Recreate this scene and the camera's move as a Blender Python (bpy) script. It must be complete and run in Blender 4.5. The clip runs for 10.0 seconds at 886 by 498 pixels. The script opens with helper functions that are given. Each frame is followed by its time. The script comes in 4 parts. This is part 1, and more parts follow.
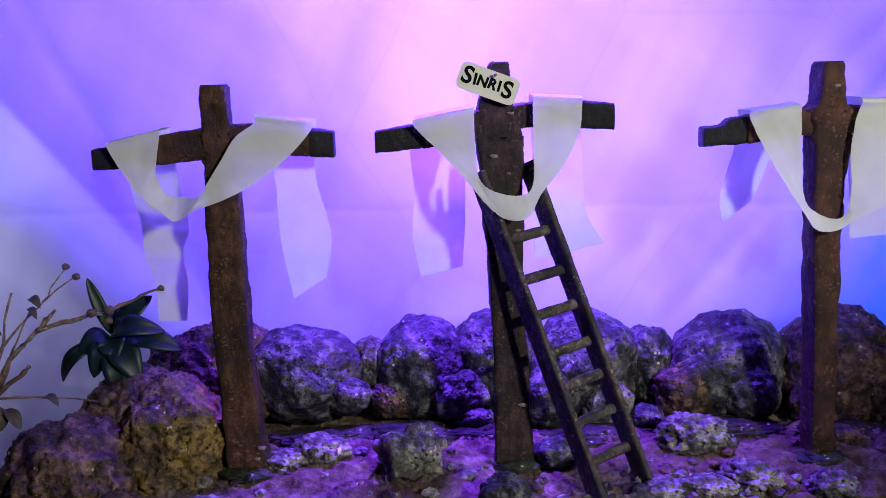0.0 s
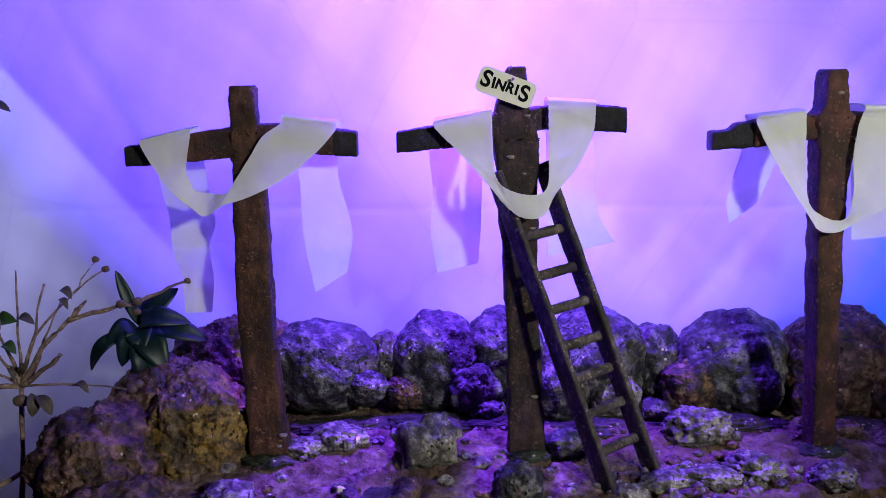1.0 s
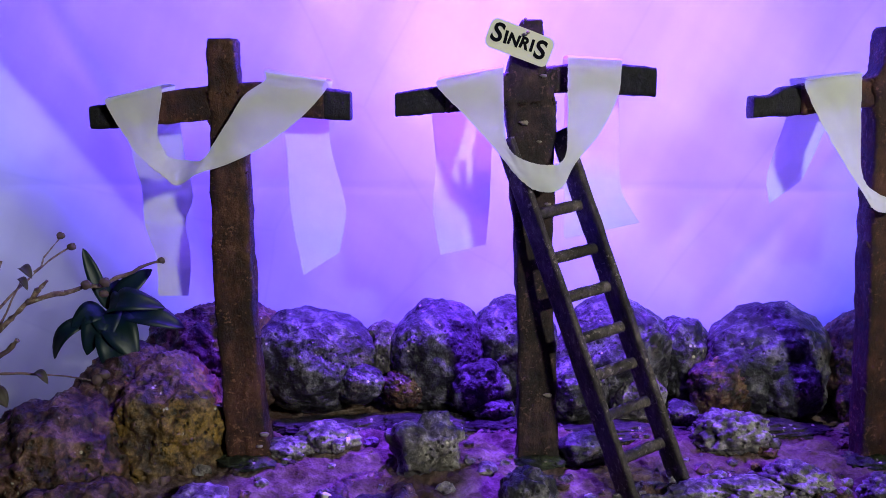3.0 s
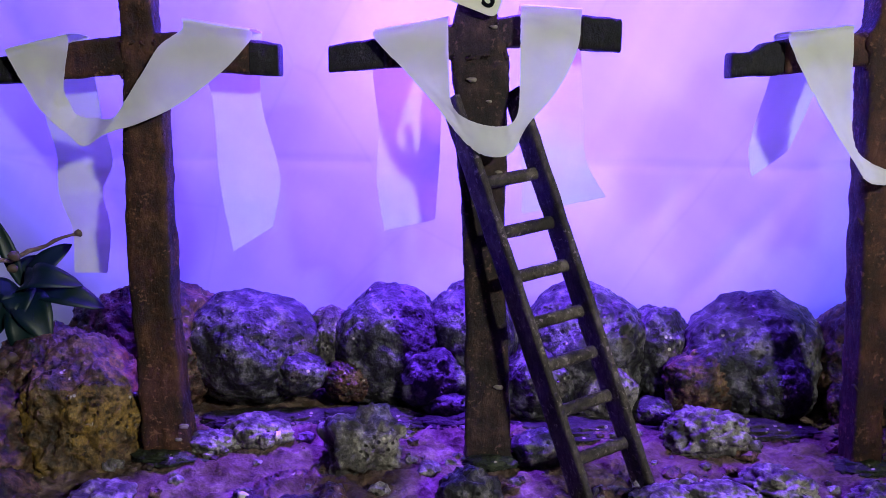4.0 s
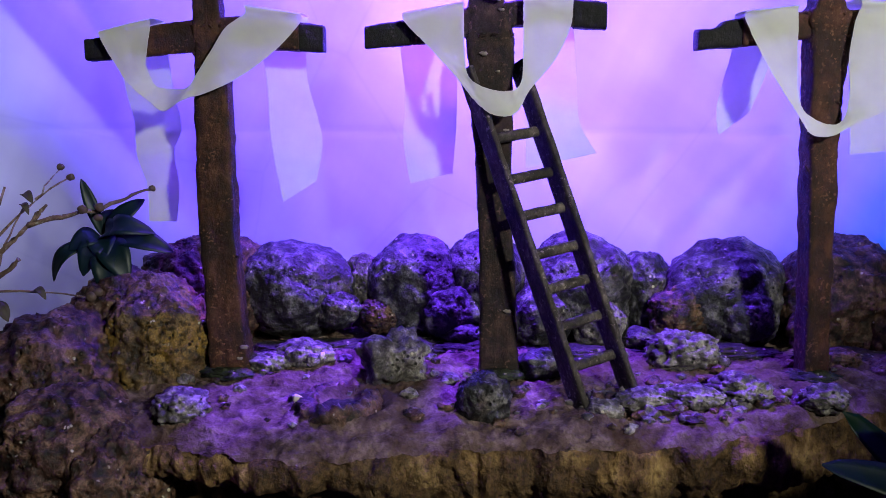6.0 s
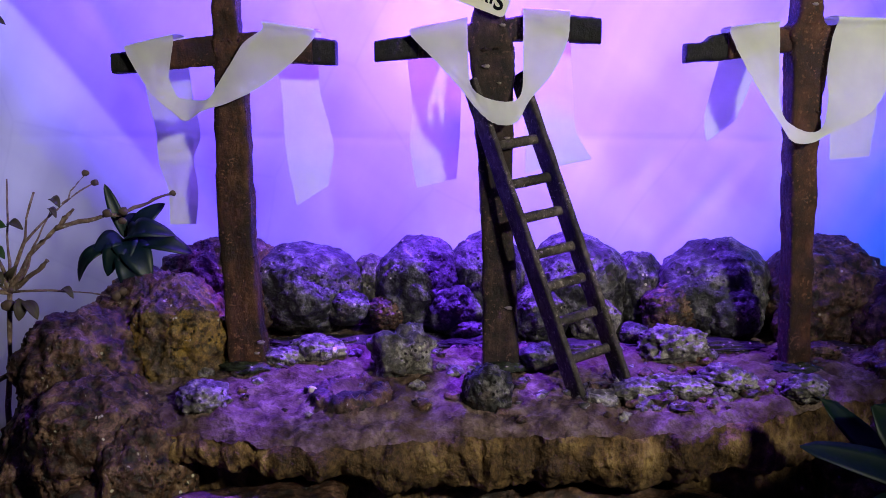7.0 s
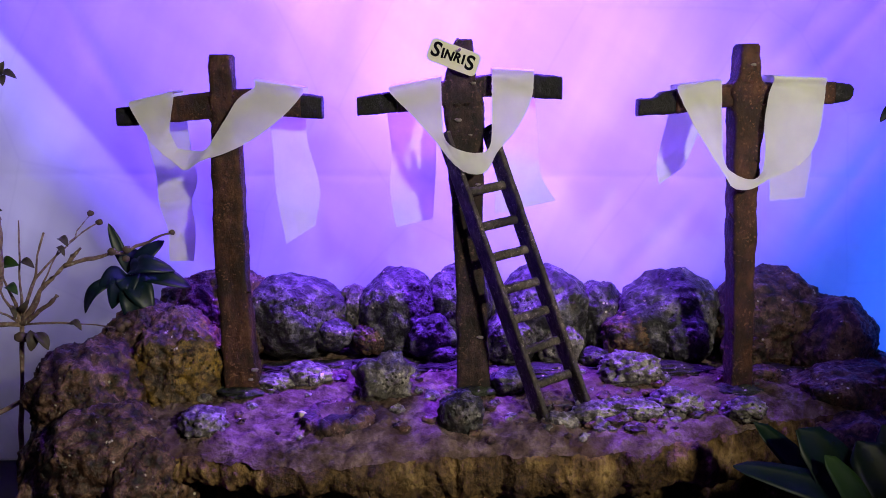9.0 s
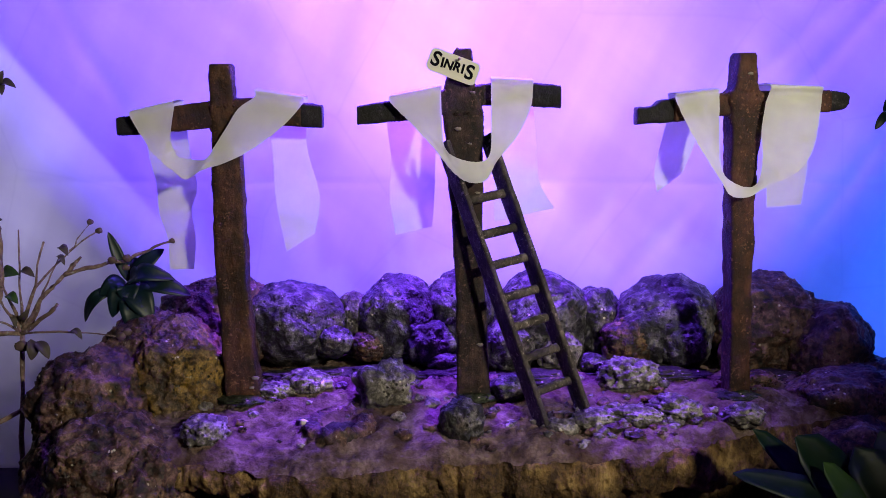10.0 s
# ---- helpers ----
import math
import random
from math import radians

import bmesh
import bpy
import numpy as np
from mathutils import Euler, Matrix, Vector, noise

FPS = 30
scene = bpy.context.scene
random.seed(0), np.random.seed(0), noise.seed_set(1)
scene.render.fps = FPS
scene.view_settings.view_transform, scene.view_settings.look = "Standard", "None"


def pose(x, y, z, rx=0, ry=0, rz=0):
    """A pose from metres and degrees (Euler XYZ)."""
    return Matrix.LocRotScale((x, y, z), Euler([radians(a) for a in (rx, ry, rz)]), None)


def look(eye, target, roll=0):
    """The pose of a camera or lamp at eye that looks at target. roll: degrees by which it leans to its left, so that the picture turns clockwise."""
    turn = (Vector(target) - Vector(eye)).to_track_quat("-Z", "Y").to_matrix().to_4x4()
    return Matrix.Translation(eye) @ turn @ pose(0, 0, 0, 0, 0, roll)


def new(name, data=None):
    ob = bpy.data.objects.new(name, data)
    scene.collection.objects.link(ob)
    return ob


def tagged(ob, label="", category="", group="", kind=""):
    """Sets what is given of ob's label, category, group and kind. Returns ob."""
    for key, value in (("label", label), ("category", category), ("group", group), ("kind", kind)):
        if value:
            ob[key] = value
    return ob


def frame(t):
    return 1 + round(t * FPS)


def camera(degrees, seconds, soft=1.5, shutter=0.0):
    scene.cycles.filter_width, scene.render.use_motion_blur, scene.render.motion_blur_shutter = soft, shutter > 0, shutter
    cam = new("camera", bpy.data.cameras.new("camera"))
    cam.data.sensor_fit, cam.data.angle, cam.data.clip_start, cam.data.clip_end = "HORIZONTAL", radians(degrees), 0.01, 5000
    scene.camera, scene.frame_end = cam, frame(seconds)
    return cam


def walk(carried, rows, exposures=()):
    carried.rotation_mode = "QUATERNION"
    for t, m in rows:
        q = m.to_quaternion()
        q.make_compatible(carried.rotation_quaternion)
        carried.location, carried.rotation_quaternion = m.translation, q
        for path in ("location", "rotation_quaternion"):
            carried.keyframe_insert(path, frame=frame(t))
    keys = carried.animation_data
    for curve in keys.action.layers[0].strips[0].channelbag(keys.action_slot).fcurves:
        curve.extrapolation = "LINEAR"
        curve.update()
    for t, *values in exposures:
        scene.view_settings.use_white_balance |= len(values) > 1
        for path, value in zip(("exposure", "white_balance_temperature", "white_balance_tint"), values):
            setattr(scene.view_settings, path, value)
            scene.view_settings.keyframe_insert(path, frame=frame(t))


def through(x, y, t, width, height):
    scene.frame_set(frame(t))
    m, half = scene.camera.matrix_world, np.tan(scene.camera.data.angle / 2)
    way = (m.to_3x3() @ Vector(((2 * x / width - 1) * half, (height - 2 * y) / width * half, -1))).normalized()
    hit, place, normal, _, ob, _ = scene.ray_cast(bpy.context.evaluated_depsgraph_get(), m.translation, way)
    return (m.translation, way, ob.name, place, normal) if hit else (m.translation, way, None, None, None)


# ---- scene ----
cam = camera(50.0, 10.0, soft=0.7)
PATH = [
    (0, (-0.082, -1.095, 0.467), (-0.091, 0.871, 0.102), -1.7),
    (0.5, (-0.076, -1.116, 0.471), (-0.092, 0.851, 0.109), -1.2),
    (1, (-0.1, -1.141, 0.467), (-0.114, 0.827, 0.11), -1.1),
    (1.5, (-0.128, -1.16, 0.462), (-0.144, 0.808, 0.111), -1.2),
    (2, (-0.128, -1.128, 0.432), (-0.139, 0.842, 0.086), -1.2),
    (3.5, (-0.052, -0.956, 0.398), (-0.108, 1.014, 0.058), 0.0),
    (4, (-0.019, -0.914, 0.362), (-0.093, 1.057, 0.033), 0.1),
    (4.5, (-0.022, -0.923, 0.334), (-0.115, 1.049, 0.009), 0.1),
    (5, (-0.016, -0.972, 0.317), (-0.111, 1.0, -0.003), -0.1),
    (5.5, (-0.018, -1.048, 0.322), (-0.111, 0.924, -0.003), -0.3),
    (7, (-0.033, -1.178, 0.339), (-0.112, 0.794, 0.018), -0.5),
    (7.5, (-0.029, -1.211, 0.347), (-0.099, 0.761, 0.021), -0.6),
    (8, (-0.017, -1.242, 0.363), (-0.077, 0.73, 0.032), -0.6),
    (8.5, (-0.015, -1.266, 0.382), (-0.065, 0.706, 0.052), -0.6),
    (9, (-0.023, -1.287, 0.41), (-0.062, 0.686, 0.082), -0.6),
    (9.5, (-0.032, -1.294, 0.417), (-0.062, 0.679, 0.086), -0.7),
    (10, (-0.035, -1.292, 0.424), (-0.055, 0.68, 0.093), -0.7),
]
walk(cam, [(t, look(eye, target, roll)) for t, eye, target, roll in PATH],
     [(0, 0, 5050, 6), (3.5, 0, 5000, 6), (5.5, 0, 5000, 6), (7.5, 0, 5450, 7), (10, 0, 5650, 8)])

# ---- world, lamps, exposure ----
scene.view_settings.exposure = 0.0
world = bpy.data.worlds.new("dim_room")
world.use_nodes = True
scene.world = world
world.node_tree.nodes["Background"].inputs[0].default_value = (0.09, 0.05, 0.95, 1)
world.node_tree.nodes["Background"].inputs[1].default_value = 0.10


def lamp(name, kind, at, to, watts, colour, size=0.05, cone=None, blend=0.3):
    data = bpy.data.lights.new(name, kind)
    data.energy, data.color = watts, colour
    if kind == "AREA":
        data.shape, data.size = "DISK", size
    else:
        data.shadow_soft_size = size
    if cone:
        data.spot_size, data.spot_blend = radians(cone), blend
    ob = new(name, data)
    ob.matrix_world = look(at, to)
    return ob


# violet and blue spots and an added white fill behind the sheet, a violet spot above the hill, a warm lamp in front
VIOLET, LILAC = (0.160, 0.062, 1.0), (0.25, 0.052, 1.0)
lamp("violet_spot_behind", "SPOT", (-0.025, 0.80, 0.78), (-0.025, 0.27, 0.78), 116.0, VIOLET, 0.03, 118, 0.10)
lamp("pink_spot_behind", "SPOT", (0.09, 0.80, 0.34), (0.09, 0.27, 0.34), 6.2, (1.0, 0.50, 1.0), 0.03, 84, 1.0)
lamp("blue_spot_behind", "SPOT", (0.85, 0.60, 0.10), (0.78, 0.27, 0.10), 9.5, (0.02, 0.15, 1.0), 0.03, 120, 0.8)
# added fill with no known source; lightens the sheet's left side from behind
lamp("white_fill_behind", "SPOT", (-0.86, 0.62, 0.36), (-0.78, 0.27, 0.34), 3.6, (0.68, 0.56, 1.0), 0.03, 126, 0.8)
lamp("violet_spot_above", "SPOT", (-0.02, 0.235, 0.95), (-0.05, 0.03, 0.0), 168.0, LILAC, 0.03, 60, 1.0)
lamp("room_lamp", "SPOT", (0.95, -1.60, 0.92), (-0.26, 0.05, 0.50), 124.0, (1.0, 0.85, 0.54), 0.06, 54, 0.6)

# ---- materials ----


def material(name, rough=0.7, metal=0.0, spec=0.5):
    m = bpy.data.materials.new(name)
    m.use_nodes = True
    n = m.node_tree.nodes
    b = n["Principled BSDF"]
    b.inputs["Roughness"].default_value = rough
    b.inputs["Metallic"].default_value = metal
    b.inputs["Specular IOR Level"].default_value = spec
    return m, n, m.node_tree.links, b


def coords(n, l, stretch=(1, 1, 1), space="Object"):
    tc, mp = n.new("ShaderNodeTexCoord"), n.new("ShaderNodeMapping")
    mp.inputs["Scale"].default_value = stretch
    l.new(tc.outputs[space], mp.inputs["Vector"])
    return mp.outputs["Vector"]


def noise_node(n, l, vec, scale, detail=6, rough=0.6):
    t = n.new("ShaderNodeTexNoise")
    t.inputs["Scale"].default_value, t.inputs["Detail"].default_value, t.inputs["Roughness"].default_value = scale, detail, rough
    l.new(vec, t.inputs["Vector"])
    return t.outputs["Fac"]


def ramp(n, l, fac, stops):
    r = n.new("ShaderNodeValToRGB")
    e = r.color_ramp.elements
    while len(e) < len(stops):
        e.new(0.5)
    for k, (p, c) in zip(e, stops):
        k.position, k.color = p, (*c, 1)
    l.new(fac, r.inputs["Fac"])
    return r.outputs["Color"]


def mix(n, l, fac, a, b, mode="MIX"):
    x = n.new("ShaderNodeMix")
    x.data_type, x.blend_type = "RGBA", mode
    for sock, v in ((x.inputs[0], fac), (x.inputs[6], a), (x.inputs[7], b)):
        if isinstance(v, (int, float)):
            sock.default_value = v
        elif isinstance(v, tuple):
            sock.default_value = (*v, 1)
        else:
            l.new(v, sock)
    return x.outputs[2]


def bump(n, l, b, heights):
    """heights: (socket, strength, distance) stacked one on another."""
    last = None
    for h, s, d in heights:
        k = n.new("ShaderNodeBump")
        k.inputs["Strength"].default_value, k.inputs["Distance"].default_value = s, d
        l.new(h, k.inputs["Height"])
        if last:
            l.new(last, k.inputs["Normal"])
        last = k.outputs["Normal"]
    l.new(last, b.inputs["Normal"])


def stone(name, dark, mid, pale, patch=None, patch_at=0.55, gloss=0.30):
    m, n, l, b = material(name, 0.6, spec=0.5)
    v = coords(n, l)
    big, blot = noise_node(n, l, v, 15, 3), noise_node(n, l, v, 36, 6, 0.62)
    fine, grit = noise_node(n, l, v, 88, 6, 0.66), noise_node(n, l, v, 330, 4, 0.7)
    c = ramp(n, l, mix(n, l, 0.45, blot, fine), [(0.42, dark), (0.50, mid), (0.59, pale)])
    if patch:
        tint = ramp(n, l, fine, [(0.36, dark), (0.58, patch)])
        c = mix(n, l, ramp(n, l, big, [(patch_at - 0.06, (0, 0, 0)), (patch_at + 0.08, (1, 1, 1))]), c, tint)
    c = mix(n, l, ramp(n, l, grit, [(0.42, (0.45, 0.45, 0.45)), (0.60, (0, 0, 0))]), c, dark)
    pit = n.new("ShaderNodeTexVoronoi")
    pit.inputs["Scale"].default_value = 120
    l.new(v, pit.inputs["Vector"])
    holes = ramp(n, l, pit.outputs["Distance"], [(0.16, (0, 0, 0)), (0.32, (1, 1, 1))])
    holes = mix(n, l, ramp(n, l, noise_node(n, l, v, 24, 3), [(0.46, (0, 0, 0)), (0.58, (1, 1, 1))]), (1, 1, 1), holes)
    c = mix(n, l, holes, dark, c)
    # pale dots in the colour: shell flecks, and painted glints of wet stone
    fleck = n.new("ShaderNodeTexVoronoi")
    fleck.inputs["Scale"].default_value = 95
    l.new(v, fleck.inputs["Vector"])
    dots = ramp(n, l, fleck.outputs["Distance"], [(0.14, (1, 1, 1)), (0.22, (0, 0, 0))])
    dots = mix(n, l, 1.0, dots, ramp(n, l, noise_node(n, l, v, 30, 3), [(0.57, (0, 0, 0)), (0.63, (1, 1, 1))]), "MULTIPLY")
    c = mix(n, l, dots, c, (0.62, 0.56, 0.44))
    l.new(c, b.inputs["Base Color"])
    l.new(ramp(n, l, blot, [(0.35, (gloss + 0.30,) * 3), (0.62, (gloss,) * 3)]), b.inputs["Roughness"])
    bump(n, l, b, [(blot, 0.8, 0.010), (fine, 0.9, 0.004), (holes, 0.8, 0.003), (grit, 0.5, 0.0010)])
    return m


ROCK_GREY = stone("grey_coral_rock", (0.006, 0.0055, 0.007), (0.030, 0.027, 0.032), (0.24, 0.22, 0.24), (0.10, 0.060, 0.038), 0.64, 0.26)
ROCK_BROWN = stone("brown_rock", (0.007, 0.004, 0.0035), (0.070, 0.031, 0.021), (0.26, 0.150, 0.100), (0.19, 0.105, 0.032), 0.62)
ROCK_OCHRE = stone("ochre_rock", (0.014, 0.008, 0.004), (0.090, 0.052, 0.022), (0.28, 0.185, 0.075), (0.36, 0.22, 0.036), 0.50)
ROCK_PALE = stone("pale_coral_rock", (0.030, 0.025, 0.024), (0.15, 0.13, 0.12), (0.46, 0.42, 0.39), None, 0.5, 0.40)


def sand_material():
    """Powdery sand, stained brown in places."""
    m, n, l, b = material("sandy_plaster", 0.85, spec=0.25)
    v = coords(n, l)
    big, mid, fine = noise_node(n, l, v, 12, 4), noise_node(n, l, v, 44, 6, 0.6), noise_node(n, l, v, 260, 5, 0.7)
    c = ramp(n, l, mid, [(0.36, (0.060, 0.036, 0.027)), (0.50, (0.155, 0.102, 0.084)), (0.64, (0.28, 0.20, 0.175))])
    c = mix(n, l, ramp(n, l, big, [(0.50, (0, 0, 0)), (0.66, (0.75, 0.75, 0.75))]), c, (0.075, 0.038, 0.022))
    c = mix(n, l, ramp(n, l, fine, [(0.36, (0.5, 0.5, 0.5)), (0.52, (0, 0, 0))]), c, (0.09, 0.058, 0.046))
    l.new(c, b.inputs["Base Color"])
    bump(n, l, b, [(mid, 1.0, 0.014), (noise_node(n, l, v, 110, 5, 0.65), 0.8, 0.004), (fine, 0.7, 0.0015)])
    return m


def face_material():
    """Ochre plaster brushed downwards over the broken edge."""
    m, n, l, b = material("ochre_plaster", 0.75, spec=0.3)
    v = coords(n, l)
    brush, lumps = noise_node(n, l, coords(n, l, (110, 90, 45)), 1.0, 6, 0.65), noise_node(n, l, v, 30, 5, 0.6)
    fine = noise_node(n, l, v, 200, 5, 0.7)
    c = ramp(n, l, mix(n, l, 0.35, lumps, brush), [(0.40, (0.044, 0.024, 0.011)), (0.50, (0.18, 0.105, 0.038)), (0.62, (0.42, 0.28, 0.11))])
    c = mix(n, l, ramp(n, l, noise_node(n, l, v, 9, 3), [(0.46, (0, 0, 0)), (0.60, (0.9, 0.9, 0.9))]), c, ramp(n, l, fine, [(0.4, (0.022, 0.012, 0.007)), (0.65, (0.10, 0.055, 0.025))]))
    c = mix(n, l, ramp(n, l, fine, [(0.34, (0.6, 0.6, 0.6)), (0.46, (0, 0, 0))]), c, (0.022, 0.014, 0.008))
    l.new(c, b.inputs["Base Color"])
    bump(n, l, b, [(lumps, 1.0, 0.018), (brush, 0.6, 0.003), (fine, 0.6, 0.001)])
    return m


SAND, FACE = sand_material(), face_material()


def timber(name, dark, mid, pale, streak=(46, 46, 20)):
    m, n, l, b = material(name, 0.6, spec=0.4)
    v = coords(n, l)
    g = noise_node(n, l, coords(n, l, streak), 1.6, 8, 0.7)
    f = noise_node(n, l, v, 150, 8, 0.75)
    s = noise_node(n, l, v, 24, 4)
    c = ramp(n, l, g, [(0.34, dark), (0.52, mid), (0.72, pale)])
    c = mix(n, l, ramp(n, l, f, [(0.5, (0, 0, 0)), (0.66, (1, 1, 1))]), c, mix(n, l, 0.5, mid, pale))
    c = mix(n, l, ramp(n, l, s, [(0.42, (0, 0, 0)), (0.62, (0.8, 0.8, 0.8))]), c, dark)
    chip = noise_node(n, l, v, 210, 3, 0.6)
    chips = mix(n, l, 1.0, ramp(n, l, chip, [(0.58, (0, 0, 0)), (0.65, (1, 1, 1))]), ramp(n, l, noise_node(n, l, v, 30, 3), [(0.42, (0, 0, 0)), (0.56, (0.8, 0.8, 0.8))]), "MULTIPLY")
    c = mix(n, l, chips, c, tuple(min(0.5, x * 1.5) for x in pale))
    l.new(c, b.inputs["Base Color"])
    l.new(ramp(n, l, f, [(0.3, (0.42,) * 3), (0.7, (0.8,) * 3)]), b.inputs["Roughness"])
    bump(n, l, b, [(g, 0.7, 0.004), (f, 0.9, 0.0025), (chip, 0.5, 0.001)])
    return m


WOOD_BROWN = timber("brown_stained_wood", (0.011, 0.005, 0.004), (0.068, 0.024, 0.013), (0.16, 0.078, 0.042))
WOOD_DARK = timber("dark_stained_wood", (0.007, 0.005, 0.006), (0.034, 0.017, 0.016), (0.11, 0.060, 0.050))
WOOD_RED = timber("reddish_stained_wood", (0.016, 0.007, 0.006), (0.080, 0.027, 0.018), (0.14, 0.065, 0.042))
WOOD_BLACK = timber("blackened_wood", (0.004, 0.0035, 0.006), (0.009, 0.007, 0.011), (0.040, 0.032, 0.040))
WOOD_LADDER = timber("weathered_ladder_wood", (0.018, 0.014, 0.015), (0.085, 0.066, 0.064), (0.25, 0.20, 0.19), (60, 60, 24))
MOSS = stone("dark_green_moss", (0.004, 0.006, 0.003), (0.018, 0.024, 0.010), (0.06, 0.07, 0.03), None, 0.5, 0.5)
TWIG = timber("dry_twig_bark", (0.10, 0.060, 0.05), (0.30, 0.20, 0.15), (0.50, 0.37, 0.29), (90, 90, 90))


def fabric(name, colour, through=0.25):
    m, n, l, b = material(name, 0.85, spec=0.2)
    v = coords(n, l)
    soft, weave = noise_node(n, l, v, 30, 4), noise_node(n, l, v, 900, 2)
    c = mix(n, l, ramp(n, l, soft, [(0.35, (0, 0, 0)), (0.7, (0.5, 0.5, 0.5))]), colour, tuple(x * 0.88 for x in colour))
    l.new(c, b.inputs["Base Color"])
    bump(n, l, b, [(soft, 0.15, 0.004), (weave, 0.12, 0.0004)])
    t, x = n.new("ShaderNodeBsdfTranslucent"), n.new("ShaderNodeMixShader")
    l.new(c, t.inputs["Color"])
    x.inputs[0].default_value = through
    l.new(b.outputs[0], x.inputs[1])
    l.new(t.outputs[0], x.inputs[2])
    l.new(x.outputs[0], n["Material Output"].inputs["Surface"])
    return m


CLOTH = fabric("white_felt", (0.93, 0.93, 0.84), 0.52)


def sheet_material():
    m, n, l, b = material("white_plastic_sheet", 0.5, spec=0.35)
    v = coords(n, l)
    soft, fold = noise_node(n, l, v, 5, 4), noise_node(n, l, coords(n, l, (9, 9, 2.2)), 1.0, 5, 0.55)
    l.new(mix(n, l, soft, (0.80, 0.79, 0.80), (0.86, 0.85, 0.86)), b.inputs["Base Color"])
    l.new(ramp(n, l, fold, [(0.35, (0.42,) * 3), (0.65, (0.62,) * 3)]), b.inputs["Roughness"])
    warp = n.new("ShaderNodeVectorMath")
    warp.operation = "MULTIPLY_ADD"
    wob = n.new("ShaderNodeTexNoise")
    wob.inputs["Scale"].default_value = 2.5
    l.new(v, wob.inputs["Vector"])
    warp.inputs[1].default_value = (0.04, 0.0, 0.04)
    l.new(wob.outputs["Color"], warp.inputs[0])
    l.new(coords(n, l, (1.0, 0.0, 0.75)), warp.inputs[2])
    cell = n.new("ShaderNodeTexVoronoi")
    cell.feature = "DISTANCE_TO_EDGE"
    cell.inputs["Scale"].default_value = 2.8
    l.new(warp.outputs[0], cell.inputs["Vector"])
    lines = ramp(n, l, cell.outputs["Distance"], [(0.0, (0, 0, 0)), (0.05, (1, 1, 1))])
    bump(n, l, b, [(fold, 0.10, 0.03), (noise_node(n, l, v, 28, 5), 0.12, 0.004), (lines, 0.15, 0.003)])
    t, x = n.new("ShaderNodeBsdfTranslucent"), n.new("ShaderNodeMixShader")
    crumple = None
    for angle, scale in ((52, 0.7), (-24, 0.9)):
        turn, mp = n.new("ShaderNodeMapping"), n.new("ShaderNodeMapping")
        turn.inputs["Rotation"].default_value = (0, radians(angle), 0)
        mp.inputs["Scale"].default_value = (9 * scale, 1, 1.3 * scale)
        l.new(coords(n, l), turn.inputs["Vector"])
        l.new(turn.outputs["Vector"], mp.inputs["Vector"])
        f = ramp(n, l, noise_node(n, l, mp.outputs["Vector"], 1.0, 4, 0.5), [(0.38, (0.88, 0.875, 0.89)), (0.62, (1, 1, 1))])
        crumple = f if crumple is None else mix(n, l, 1.0, crumple, f, "MULTIPLY")
    crumple = mix(n, l, 1.0, crumple, ramp(n, l, cell.outputs["Distance"], [(0.0, (0.945, 0.945, 0.95)), (0.008, (0.985, 0.985, 0.985)), (0.10, (1, 1, 1))]), "MULTIPLY")
    l.new(crumple, t.inputs["Color"])
    x.inputs[0].default_value = 0.91
    l.new(b.outputs[0], x.inputs[1])
    l.new(t.outputs[0], x.inputs[2])
    l.new(x.outputs[0], n["Material Output"].inputs["Surface"])
    return m


SHEET = sheet_material()


def plain(name, colour, rough=0.6, vary=0.25, scale=40, metal=0.0, grain=0.3, spec=0.5):
    m, n, l, b = material(name, rough, metal, spec)
    v = coords(n, l)
    f = noise_node(n, l, v, scale, 6)
    l.new(mix(n, l, f, tuple(c * (1 - vary) for c in colour), tuple(min(1, c * (1 + vary)) for c in colour)), b.inputs["Base Color"])
    bump(n, l, b, [(f, grain, 0.001)])
    return m


LEAF_TEAL = plain("teal_silk_leaf", (0.004, 0.014, 0.020), 0.45, 0.5, 60, spec=0.35)
LEAF_GREEN = plain("green_plastic_leaf", (0.0035, 0.013, 0.008), 0.45, 0.5, 50, spec=0.25)
LEAF_LIGHT = plain("light_green_leaf", (0.030, 0.066, 0.016), 0.5, 0.35, 60, spec=0.2)
LEAF_DRY = plain("dry_brown_leaf", (0.055, 0.042, 0.034), 0.65, 0.5, 70)
BUD = plain("dry_bud", (0.10, 0.065, 0.055), 0.7, 0.4, 150)
CARD = plain("cream_card", (0.74, 0.71, 0.58), 0.6, 0.05, 30, grain=0.1)
INK = plain("black_ink", (0.003, 0.003, 0.008), 0.6, 0.2, spec=0.05)
CHIP = plain("bare_pale_wood", (0.24, 0.20, 0.18), 0.7, 0.5, 300)
SHELL = plain("white_shell", (0.70, 0.64, 0.52), 0.4, 0.15, 200)
STEEL = plain("rusty_nail", (0.20, 0.15, 0.12), 0.4, 0.4, 300, 0.8)
TABLE = plain("dark_table_cloth", (0.020, 0.017, 0.020), 0.85, 0.4, 60)
ROOM = plain("dim_room_paint", (0.62, 0.60, 0.58), 0.8, 0.1, 3)
WALL = plain("white_wall_paint", (0.78, 0.77, 0.75), 0.8, 0.03, 3)

# ---- mesh helpers ----


def smooth(ob, on=True):
    for p in ob.data.polygons:
        p.use_smooth = on
    return ob


def part(name, bm, mat, parent=None, label="", flat=False):
    me = bpy.data.meshes.new(name)
    bmesh.ops.recalc_face_normals(bm, faces=bm.faces)
    bm.to_mesh(me)
    bm.free()
    me.materials.append(mat)
    ob = new(name, me)
    if parent is not None:
        ob.parent = parent
    if label:
        ob["label"] = label
    return ob if flat else smooth(ob)


